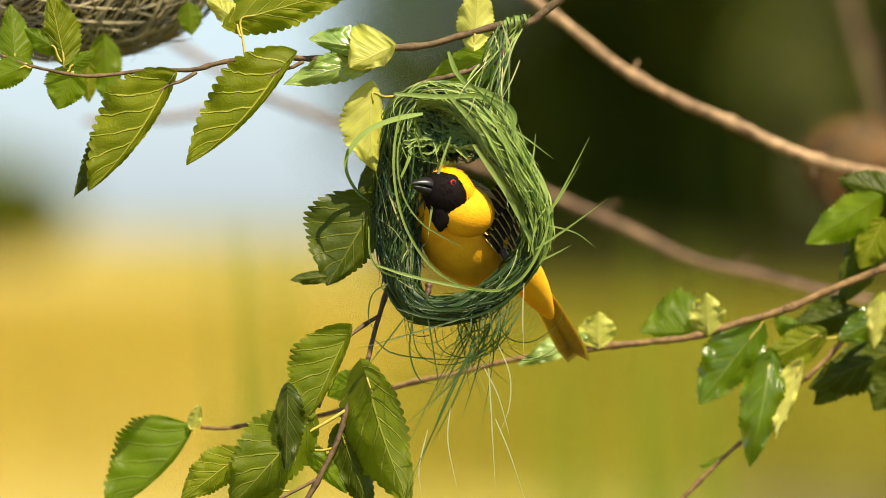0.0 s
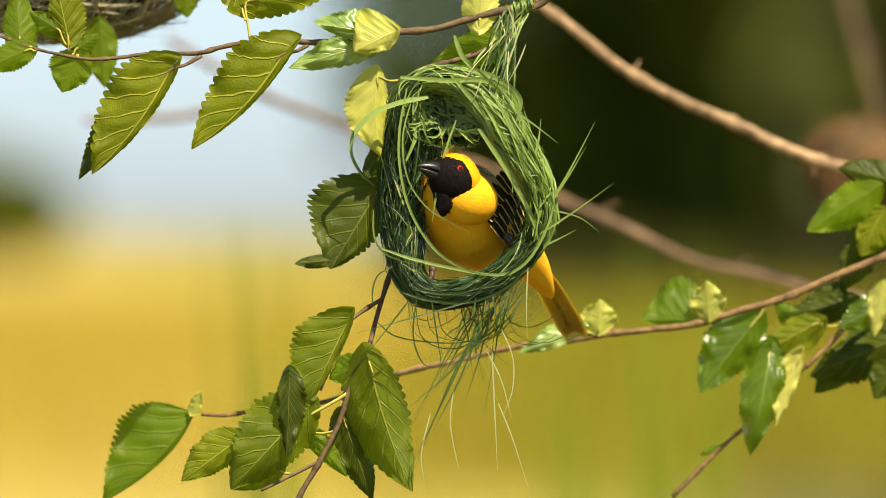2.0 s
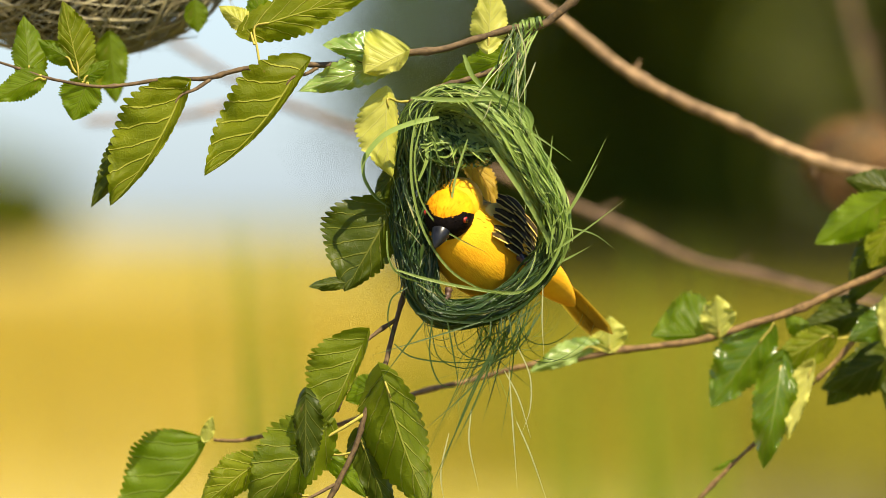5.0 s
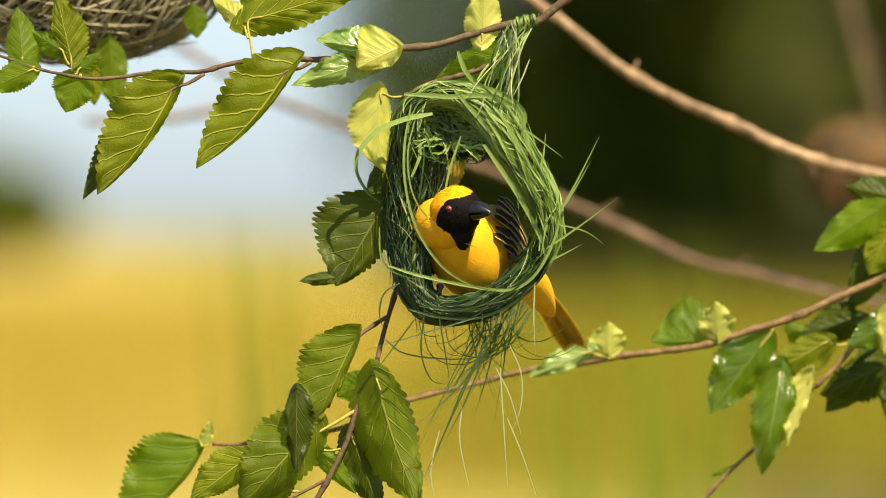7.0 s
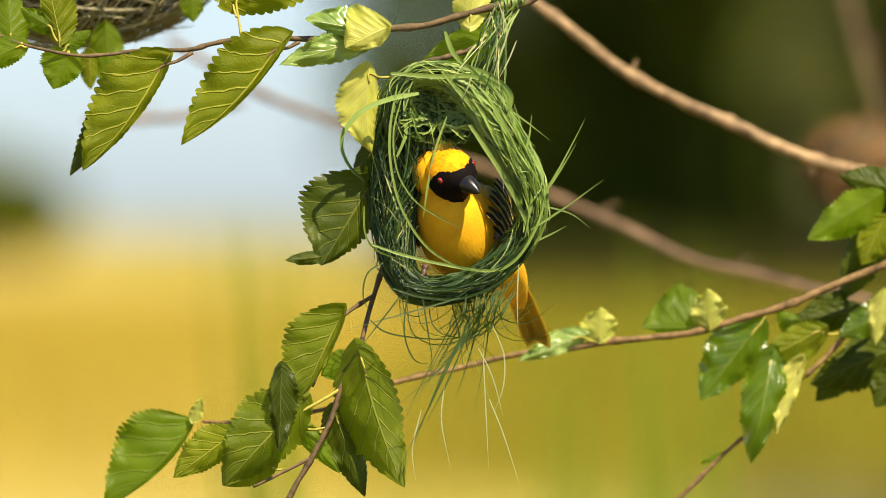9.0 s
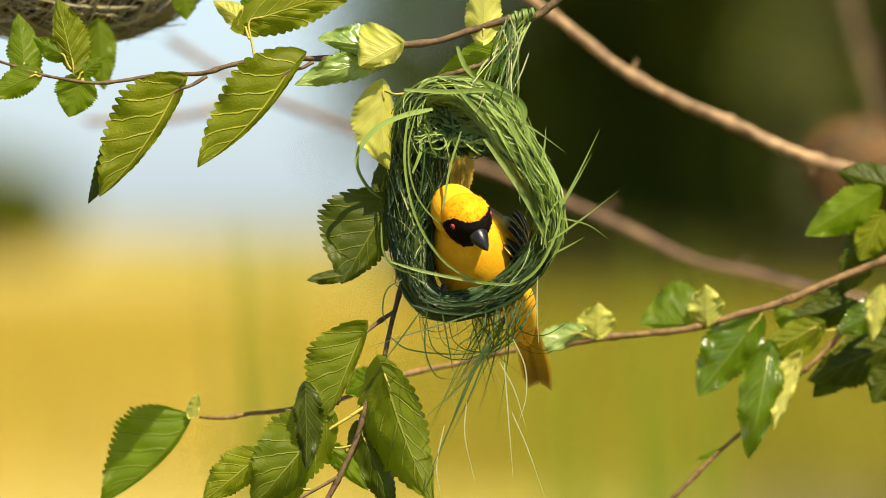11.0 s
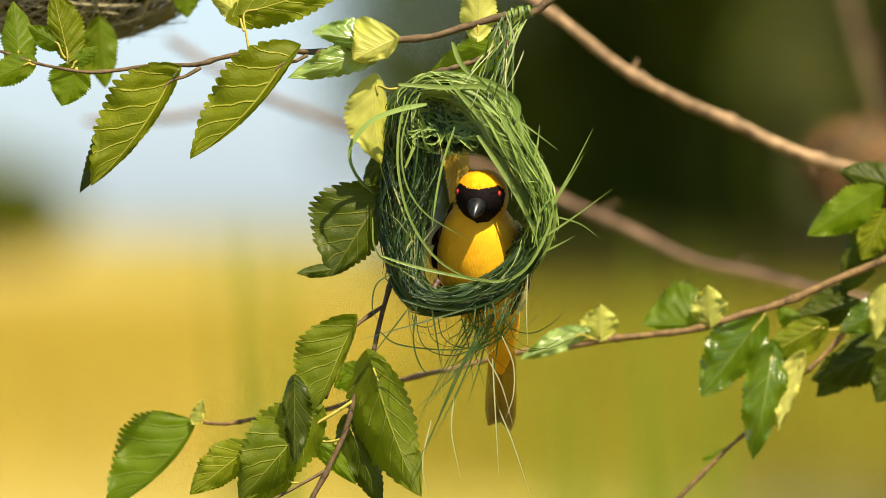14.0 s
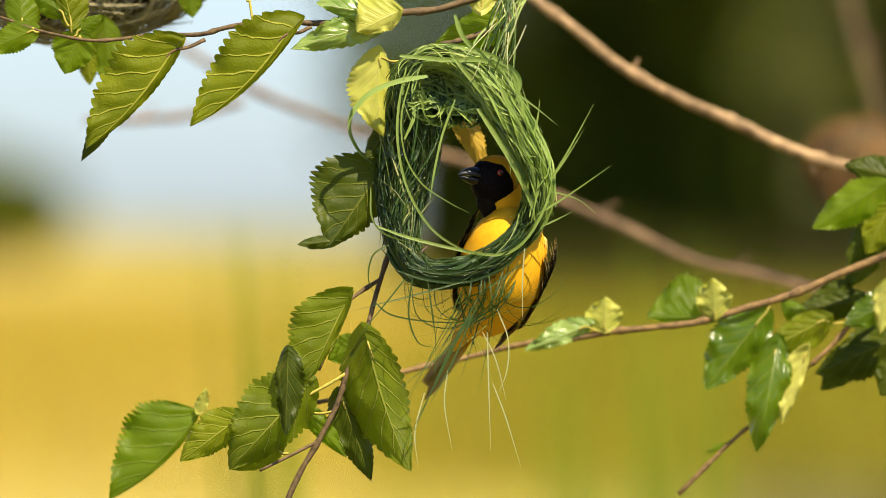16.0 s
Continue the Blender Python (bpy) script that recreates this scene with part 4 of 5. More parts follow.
# ---- the bird ----
def feathers():
    m = Mat("yellow_plumage")
    o = m.coords("Object")
    mp = m.node("ShaderNodeMapping", Scale=(0.25, 1, 1))
    m.link(o, mp.inputs["Vector"])
    n, b = m.noise(mp.outputs[0], 900, 5, 0.7), m.noise(o, 60, 3)
    xyz = m.node("ShaderNodeSeparateXYZ")
    m.link(o, xyz.inputs[0])
    c = m.ramp(m.math("MULTIPLY_ADD", b, 0.7, m.math("MULTIPLY", n, 0.3)), [(0.3, (0.66, 0.29, 0.004)), (0.7, (0.82, 0.44, 0.008))])
    back = m.math("GREATER_THAN", m.math("ADD", xyz.outputs[2], m.math("MULTIPLY", m.math("SUBTRACT", n, 0.5), 0.012)), 0.014)
    streak = m.math("GREATER_THAN", m.noise(mp.outputs[0], 420, 3), 0.52)
    c = m.mix(m.math("MULTIPLY", back, m.math("MULTIPLY_ADD", streak, 0.45, 0.45)), c, (0.12, 0.10, 0.015))
    m.color(c).set(0.75, 0.25)
    m.bump(n, 0.5, 0.0007)
    return m.m


def head_feathers():
    m = Mat("masked_head_plumage")
    o = m.coords("Object")
    xyz = m.node("ShaderNodeSeparateXYZ")
    m.link(o, xyz.inputs[0])
    x, y, z = xyz.outputs
    n = m.noise(o, 700, 5, 0.7)
    b = m.noise(o, 90, 3)
    front = m.math("SUBTRACT", x, m.math("MULTIPLY", m.math("MAXIMUM", z, 0.0), 0.85))
    front = m.math("ADD", front, m.math("MULTIPLY_ADD", m.math("MINIMUM", z, 0.0), -0.45, 0.0035))
    front = m.math("MINIMUM", front, m.math("SUBTRACT", 0.0094, z))
    front = m.math("MINIMUM", front, m.math("ADD", z, 0.0150))
    bib = m.math("MINIMUM", m.math("SUBTRACT", 0.0138, m.math("MULTIPLY_ADD", m.math("MAXIMUM", m.math("SUBTRACT", -0.010, z), 0.0), 0.28, m.math("ABSOLUTE", y))), m.math("MINIMUM", m.math("SUBTRACT", -0.002, z), m.math("MINIMUM", m.math("ADD", z, 0.030), m.math("ADD", x, 0.018))))
    front = m.math("MAXIMUM", front, bib)
    edge = m.math("MULTIPLY_ADD", m.math("SUBTRACT", n, 0.5), 0.003, front)
    dark = m.math("GREATER_THAN", edge, 0.0003)
    yellow = m.ramp(b, [(0.3, (0.68, 0.24, 0.004)), (0.75, (0.80, 0.40, 0.008))])
    black = m.ramp(n, [(0.3, (0.003, 0.002, 0.002)), (0.8, (0.012, 0.008, 0.007))])
    m.color(m.mix(dark, yellow, black)).set(0.7, 0.06)
    m.bump(n, 0.35, 0.0005)
    return m.m


def wing_feathers():
    m = Mat("wing_plumage")
    uv = m.node("ShaderNodeSeparateXYZ")
    m.link(m.coords("UV"), uv.inputs[0])
    e = m.math("ABSOLUTE", m.math("SUBTRACT", uv.outputs[1], 0.5))
    n = m.noise(m.coords("Object"), 500, 4)
    rim = m.math("GREATER_THAN", m.math("MULTIPLY_ADD", n, 0.20, e), 0.475)
    c = m.mix(rim, m.ramp(n, [(0.3, (0.020, 0.013, 0.006)), (0.8, (0.065, 0.046, 0.018))]), (0.50, 0.37, 0.09))
    m.color(c).set(0.8, 0.05)
    m.bump(n, 0.4, 0.0005)
    return m.m


def tail_feathers():
    m = Mat("tail_plumage")
    uv = m.node("ShaderNodeSeparateXYZ")
    m.link(m.coords("UV"), uv.inputs[0])
    n = m.noise(m.coords("Object"), 400, 4)
    c = m.mix(m.math("MULTIPLY_ADD", n, 0.25, m.math("MULTIPLY", m.math("POWER", uv.outputs[0], 2.6), 0.85)), (0.70, 0.42, 0.010), (0.20, 0.14, 0.040))
    m.color(c).set(0.6, 0.35)
    m.translucent(m.mix(n, (0.55, 0.38, 0.02), (0.42, 0.29, 0.03)), 0.40, m.bump(n, 0.4, 0.0005))
    return m.m


YELLOW, MASKED, WING, TAIL = feathers(), head_feathers(), wing_feathers(), tail_feathers()
BILL = plain("bill_horn", (0.005, 0.005, 0.005), (0.016, 0.016, 0.017), 300, 0.32, 0.35, 0.1)
SKIN = plain("leg_skin", (0.040, 0.022, 0.014), (0.11, 0.055, 0.034), 600, 0.5, 0.4, 0.4)
EYE_RED = plain("red_iris", (0.28, 0.012, 0.008), (0.42, 0.03, 0.012), 900, 0.15, 0.7, 0.0)
PUPIL = plain("pupil", (0.004, 0.004, 0.004), (0.008, 0.008, 0.008), 900, 0.08, 0.8, 0.0)

bird = thing("weaver_bird", (0, 0, 0), "yellow weaver with a black face mask clinging to its nest", "bird")


def torso(q):
    t = q.x / 0.045
    k = 1.0 - 0.10 * max(0.0, t) ** 1.7 - 0.30 * max(0.0, -t) ** 1.5
    return Vector((q.x, q.y * k, q.z * k * (1.06 if q.z < 0 else 0.9) + 0.003 * (1 - t * t)))


bm = bmesh.new()
blob(bm, Vector((0, 0, 0)), XYZ, (0.045, 0.0266, 0.0295), 36, 28, torso)
for v in bm.verts:
    v.co += v.co.normalized() * 0.0008 * noise.noise(v.co * 180)
body = part("body", bm, YELLOW, bird)


def quill(bm, base, tip, width, up, bend=0.0, n=6):
    """One feather: a rounded vane with a shallow keel."""
    uv = bm.loops.layers.uv.verify()
    ax = tip - base
    s = up.cross(ax).normalized()
    rows = []
    for i in range(n + 1):
        u = i / n
        w = width * 0.5 * min(1, 0.45 + u * 1.4) * math.sqrt(max(0.0, 1 - max(0, (u - 0.72) / 0.28) ** 2) + 0.02)
        p = base + ax * u + up * bend * 4 * u * (1 - u)
        rows.append([bm.verts.new(p - s * w), bm.verts.new(p + up * w * 0.18), bm.verts.new(p + s * w)])
    for i in range(n):
        for j in range(2):
            f = bm.faces.new((rows[i][j], rows[i + 1][j], rows[i + 1][j + 1], rows[i][j + 1]))
            for lp, c in zip(f.loops, ((i, j), (i + 1, j), (i + 1, j + 1), (i, j + 1))):
                lp[uv].uv = (c[0] / n, c[1] / 2)


rnd = random.Random(21)
bm = bmesh.new()
for k in range(1700):
    th, a = math.acos(rnd.uniform(-0.97, 0.97)), rnd.uniform(0, 6.283)
    q = Vector((math.cos(th) * 0.045, math.sin(th) * math.cos(a) * 0.0266, math.sin(th) * math.sin(a) * 0.0295))
    p = torso(q)
    nn = Vector((q.x / 0.0020, q.y / 0.00077, q.z / 0.00081)).normalized()
    if nn.z < -0.15:
        continue
    d = (Vector((-1, 0, 0)) - nn * nn.dot(Vector((-1, 0, 0)))).normalized() + Vector((0, rnd.uniform(-0.25, 0.25), rnd.uniform(-0.25, 0.25)))
    quill(bm, p - nn * 0.0004, p + d.normalized() * rnd.uniform(0.003, 0.006) + nn * rnd.uniform(-0.0001, 0.0002), rnd.uniform(0.0006, 0.0012), nn, 0.0002, 2)
tagged(part("plumage", bm, YELLOW, bird, "soft yellow body feathers"), kind="stuff")

for sgn in (1, -1):
    bm = bmesh.new()
    blob(bm, Vector((-0.006, sgn * 0.0192, 0.010)), XYZ, (0.032, 0.0054, 0.0150), 20, 14)
    wing = part("wing", bm, WING, bird, "folded dark wing with pale feather edges")
    out = Vector((0, sgn, 0.35)).normalized()
    plan = []
    for k in range(7):
        f = k / 6
        plan.append((Vector((-0.004 - 0.006 * f, sgn * 0.0226, 0.016 - 0.014 * f)), Vector((-0.058 + 0.012 * f, sgn * (0.0065 + 0.003 * f), 0.010 - 0.006 * f)), 0.0080, 0.0030))
    for k in range(6):
        f = k / 5
        plan.append((Vector((0.006 - 0.004 * f, sgn * (0.0252 - 0.001 * f), 0.022 - 0.026 * f)), Vector((-0.036 + 0.004 * f, sgn * 0.0187, 0.017 - 0.020 * f)), 0.0095, 0.0026))
    for k in range(7):
        f = k / 6
        plan.append((Vector((0.015 - 0.003 * f, sgn * (0.0261 - 0.001 * f), 0.024 - 0.030 * f)), Vector((-0.006, sgn * 0.0264, 0.021 - 0.026 * f)), 0.0082, 0.0014))
    for k in range(6):
        f = k / 5
        plan.append((Vector((0.024 - 0.003 * f, sgn * (0.0246 - 0.001 * f), 0.022 - 0.026 * f)), Vector((0.008, sgn * 0.0274, 0.021 - 0.024 * f)), 0.0078, 0.0010))
    for b, t, wide, arch in plan:
        shift = Vector((rnd.uniform(-0.0015, 0.0015), 0, rnd.uniform(-0.0008, 0.0008)))
        bm = bmesh.new()
        quill(bm, b + shift, t + shift * 1.5, wide, out, arch, 8)
        part("feather", bm, WING, wing)

tail = part("tail", bmesh.new(), TAIL, bird, origin=(-0.034, 0, 0.004))
bm = bmesh.new()
blob(bm, Vector((-0.047, 0, -0.001)), XYZ, (0.031, 0.0112, 0.0090), 20, 16, lambda q: Vector((q.x, q.y * (1 + 14 * q.x), q.z * (1 + 16 * q.x))))
part("tail_cover", bm, YELLOW, tail)
for k in range(9):
    f = k / 4 - 1
    bm = bmesh.new()
    quill(bm, Vector((-0.040, f * 0.004, 0.003 - 0.0008 * abs(f))), Vector((-0.114 - 0.003 * abs(f), f * 0.0072, 0.001 - 0.002 * abs(f))), 0.0080, Vector((0, -0.10 * f, 1)).normalized(), 0.0006, 8)
    part("tail_feather", bm, TAIL, tail)


def skull(q):
    t = q.x / 0.0150
    k = 1 - 0.10 * max(0, t) ** 2
    drop = 0.5 * max(0.0, -t) ** 1.5
    return Vector((q.x * (1.12 if q.x < 0 else 1.0), q.y * k, q.z * k * (1.12 if q.z < 0 else 0.98) - 0.006 * drop))


bm = bmesh.new()
blob(bm, Vector((0, 0, 0)), XYZ, (0.0165, 0.0148, 0.0150), 32, 24, skull)
for k in range(900):
    th, a = math.acos(rnd.uniform(-0.98, 0.75)), rnd.uniform(0, 6.283)
    q = Vector((math.cos(th) * 0.0165, math.sin(th) * math.cos(a) * 0.0148, math.sin(th) * math.sin(a) * 0.0150))
    p, nn = skull(q), q.normalized()
    d = (Vector((-1, 0, -0.3)) - nn * nn.dot(Vector((-1, 0, -0.3)))).normalized() + Vector((0, rnd.uniform(-0.3, 0.3), rnd.uniform(-0.3, 0.3)))
    quill(bm, p - nn * 0.0002, p + d.normalized() * rnd.uniform(0.002, 0.0034) - nn * 0.0001, rnd.uniform(0.0004, 0.0008), nn, 0.0001, 2)
head = part("head", bm, MASKED, bird, "yellow-crowned head with a black mask", origin=(0, 0, 0))
bm = bmesh.new()
blob(bm, Vector((-0.013, 0, -0.008)), XYZ, (0.0200, 0.0150, 0.0160), 28, 18)
part("neck", bm, YELLOW, head)
bm = bmesh.new()
blob(bm, Vector((0.0178, 0, -0.0006)), XYZ, (0.0098, 0.0056, 0.0052), 16, 14, lambda q: Vector((q.x, q.y * (0.95 - 55 * max(q.x, -0.006)), (max(q.z, -0.0006)) * (0.95 - 50 * max(q.x, -0.006)) - 18 * max(q.x, 0) ** 2)))
part("upper_bill", bm, BILL, head)
bm = bmesh.new()
blob(bm, Vector((0.0172, 0, -0.0026)), XYZ, (0.0086, 0.0048, 0.0038), 16, 14, lambda q: Vector((q.x, q.y * (0.95 - 58 * max(q.x, -0.006)), min(q.z, 0.0004) * (0.95 - 50 * max(q.x, -0.006)) - 10 * max(q.x, 0) ** 2)))
part("lower_bill", bm, BILL, head)
bm = bmesh.new()
blob(bm, Vector((0.0010, 0, -0.0132)), XYZ, (0.0086, 0.0088, 0.0116), 20, 16, lambda q: Vector((q.x, q.y, q.z)) * (1 + 0.18 * noise.noise(q * 500)) - Vector((q.x, q.y, 0)) * 0.6 * max(0.0, -q.z / 0.013))
part("bib", bm, plain("black_bib", (0.003, 0.002, 0.002), (0.012, 0.008, 0.007), 700, 0.65, 0.12, 0.5), head, "black throat bib")
for sgn in (1, -1):
    c = Vector((0.0056, sgn * 0.0122, 0.0036))
    bm = bmesh.new()
    blob(bm, c, XYZ, (0.0021, 0.0017, 0.0021), 16, 10)
    eye = part("eye", bm, EYE_RED, head, "red eye")
    bm = bmesh.new()
    blob(bm, c + Vector((0.0003, sgn * 0.0009, 0.0001)), XYZ, (0.0013, 0.0012, 0.0013), 12, 8)
    part("pupil", bm, PUPIL, eye)

legs = []
for sgn in (1, -1):
    bm = bmesh.new()
    tube(bm, [Vector((0.012, 0, 0.002)), Vector((0.006, 0, -0.001)), Vector((0, 0, 0))], 0.0019, 0.0012, 10, 8, 0.06, 3)
    leg = part("leg", bm, SKIN, bird)
    for k in range(4):
        d = Vector((-0.35 if k < 3 else 0.1, (k - 1) * 0.55 if k < 3 else 0, -0.75 if k < 3 else 0.8)).normalized()
        bm = bmesh.new()
        tube(bm, [Vector((0, 0, 0)), d * 0.006 + Vector((-0.001, 0, 0)), d * 0.0105 + Vector((0.003, 0, 0))], 0.0012, 0.0005, 7, 6, 0.05)
        part("toe", bm, SKIN, leg)
    legs.append(leg)


# ---- what moves ----
def frame_of(x_axis, up):
    x = Vector(x_axis).normalized()
    u = Vector(up)
    z = (u - x * u.dot(x)).normalized()
    y = z.cross(x)
    return Matrix((x, y, z)).transposed().to_4x4()


def swing(ob, rows, px, py, d=0.0):
    """Rows of seconds, shift right, shift down (plan steps) and degrees clockwise, about a place of the plan."""
    walk(ob, [(t, Matrix.Translation(at(px + x, py + y, d)) @ pose(0, 0, 0, 0, a, 0)) for t, x, y, a in rows])


def flutter(ob, rows):
    """Rows of seconds and degrees clockwise by which a leaf turns about its base."""
    place = Matrix.Translation(ob.location)
    walk(ob, [(t, place @ pose(0, 0, 0, 0, a, 0)) for t, a in rows])


def motions():
    swing(upper, [(0, -2.1, 2.4, 0.86), (0.5, 4.3, 24.9, 0.35), (1, 6.6, 14.8, 0.89), (1.5, 8, -12.2, 1.43), (2, 6.7, -24.9, 1.05), (2.5, 0.2, -17.9, 1.15), (3, -9.5, -21.8, 1.19), (3.5, 0, 0, 0), (4, 29.8, 20.5, -1.15), (4.5, 39, 22, -1.15), (5, 22.3, 6.9, -0.2), (7.5, 11, 1.2, 0.42), (8, 9.9, 20.2, -0.45), (8.5, -1.8, 1.9, 0.35), (9, -9.1, -31.1, 1.04), (9.5, -1.7, -11.8, -0.27), (12, 13.6, -7, -0.98), (12.5, -5.5, -2.2, -0.56), (13, -7.3, -10.2, -0.27), (13.5, 2.1, -15, -0.57), (14, 3.6, -14.4, 0.11), (14.5, 1.9, -9.8, 0.72), (15, 8.1, -16.1, -0.06), (15.5, 18.5, -23.3, 0.18), (16, 10.9, -59.9, 0.9)], 920, 42, 0.0)
    sways = [(0, -1.7, 1.7, 0.12), (0.5, 4.7, 23.6, -0.53), (1, 9.1, 13.9, 0.04), (1.5, 13.3, -13.5, 0.77), (2, 9.5, -25.7, 0.63), (2.5, 2.5, -18.2, 0.71), (3, -8, -21.9, 1.01), (3.5, 0, 0, 0), (4, 32.6, 19.8, -1.38), (4.5, 41.5, 19.9, -1.68), (5, 24.8, 5.5, -0.74), (7.5, 13.1, 0.5, -0.23), (8, 8.6, 19.1, -0.88), (8.5, -1.3, 0.6, 0.1), (9, -7.1, -32.7, 0.57), (9.5, -2.9, -12.4, -1.13), (12, 16.2, -7.7, -1.05), (12.5, -5, -2.3, -0.79), (13, -5.9, -9.9, -0.36), (13.5, 4.4, -15.3, -0.45), (14, 5.5, -14.8, 0.18), (14.5, 5.4, -8.6, 0.81), (15, 12.2, -15.2, 0.25), (15.5, 24.5, -23.1, 0.47), (16, 10.9, -59.9, 1.57)]
    swing(nest, sways, 920, 42, 0.0)
    swing(hanging, [(0, -2.4, 3.6, 0.9), (0.5, 7.8, 25.1, -0.22), (1, 5.9, 10.3, -0.5), (1.5, 2.9, -17.2, 1.84), (2, 3, -25.4, 1.56), (2.5, -3.8, -21.2, 1.03), (3, -16.5, -23.8, 1.83), (3.5, 0, 0, 0), (4, 42.7, 28.4, -0.1), (4.5, 52.4, 29.9, -0.07), (5, 27.9, 10.2, 0.28), (7.5, 13.8, 4, 0.85), (8, 16.2, 20.7, -1.58), (8.5, -1, 0.1, 0.04), (9, -11.3, -32.1, 1.5), (9.5, 5.8, -7.4, -0.99), (12, 24.1, -2.9, -1.03), (12.5, 1, -1.2, -1.88), (13, -1.7, -9.9, -1.27), (13.5, 10.1, -11.6, -0.48), (14, 5.1, -14.6, -0.4), (14.5, -0.6, -12.9, -0.05), (15, 11.1, -15.5, -0.06), (15.5, 20, -23.1, 0.51), (16, 0.5, -60.6, 1.57)], 690, 500, 0.0)
    swing(low, [(0, -9.3, -3, 0.17), (0.5, -9.2, 2.8, 0.31), (1, -4.9, 1.1, 0.07), (1.5, -3.8, -9.1, 0.33), (2, -8.1, -24.6, 0.25), (2.5, -12.1, -28.2, 0.4), (3, -8.3, -0.6, 0.04), (3.5, 0, 0, 0), (4, 7.6, 9.9, -0.9), (4.5, 3.6, 5.6, -0.72), (5, 9.4, 1.3, -0.98), (7.5, 6.7, 13.3, -0.51), (8, -1.5, -3.8, 0.32), (8.5, -3.7, -7.9, 0.36), (9, -6.3, -10.6, 0.34), (9.5, -14.9, -23.6, 0.92), (12, -8.8, -12.9, -0.28), (12.5, -10, -11.1, -0.65), (13, -7.8, -8.2, -0.89), (13.5, -16.2, -22.7, 0.27), (14, -5.8, -16.5, -0.18), (14.5, 0.6, -10.8, 0.04), (15, -0.2, -16.5, 0.13), (15.5, -2.7, -31, 0.71), (16, 2.5, -29.3, 0.17)], 1268, 548, DL)
    swing(old, [(0, -10.8, -3.1, 0), (0.5, -18.4, -13.8, 0), (1, -13.8, -9.2, 0), (1.5, -7.7, -12.3, 0), (2, -18.4, -33.7, 0), (2.5, -26.1, -33.7, 0), (3, -12.3, -26, 0), (3.5, 0, 0, 0), (4, -6.2, -6.1, 0), (4.5, -7.7, -6.1, 0), (5, 0, -7.7, 0), (7.5, -1.6, 3.1, 0), (8, -7.7, -16.9, 0), (8.5, -7.7, -21.4, 0), (9, -7.7, -26, 0), (9.5, -23, -33.7, 0), (12, -12.3, -24.5, 0), (12.5, -7.7, -21.4, 0), (13, -10.8, -19.9, 0), (13.5, -20, -33.7, 0), (14, -18.4, -33.7, 0), (14.5, 0, -13.8, 0), (15, -4.6, -18.4, 0), (15.5, -15.4, -33.7, 0), (16, -9.2, -33.7, 0)], 330, 30, 0.16)
    flutter(leaf_a, [(0, 2.3), (0.5, 2.1), (1, 2.2), (1.5, 2.8), (2, 2.5), (2.5, 2), (3, 1.1), (3.5, 0), (4, 0.4), (4.5, 1.6), (5, -0.6), (7.5, 2.2), (8, 1.8), (8.5, 2.4), (9, 2.7), (9.5, 2.6), (12, 3.9), (12.5, 3.7), (13, 3.9), (13.5, 3.9), (14, 3.6), (14.5, 4.2), (15, 4.3), (15.5, 5.5), (16, 7.5)])
    flutter(leaf_b, [(0, 0.2), (0.5, 0.2), (1, -0.9), (1.5, -0.4), (2, -0.2), (2.5, -0.4), (3, -0.5), (3.5, 0), (4, -0.6), (4.5, 0.2), (5, -0.8), (7.5, -0.3), (8, 0.3), (8.5, -0.1), (9, 0.5), (9.5, 0.7), (12, 1.5), (12.5, 1.1), (13, 1.6), (13.5, 1.9), (14, 1), (14.5, 1.3), (15, 1.1), (15.5, 0.8), (16, 2.2)])
    flutter(leaf_c, [(0, -2.3), (0.5, -2.7), (1, -2.8), (1.5, -2.8), (2, -1.6), (2.5, -1.8), (3, -0.6), (3.5, 0), (4, -0.9), (4.5, -1.6), (5, -1.6), (7.5, -1.9), (8, -0.6), (8.5, -0.7), (9, -1.4), (9.5, -2.3), (12, -0), (12.5, -0.2), (13, -0.2), (13.5, 0.4), (14, 0.3), (14.5, -0.4), (15, 0.5), (15.5, 0.4), (16, 2.2)])
    flutter(leaf_dry, [(0, 55), (3.6, 55), (4.2, 0), (5.0, -6), (7.5, 50), (9.5, 45), (11.8, 24), (14.5, 22), (15.4, 2), (16, -4)])
    swing(rear_top, [(0, 0, 0, 0), (4.5, 3, 0, 0.1), (9.0, -3, 0, 0), (16, 0, -3, 0)], 900, -30, 0.46)
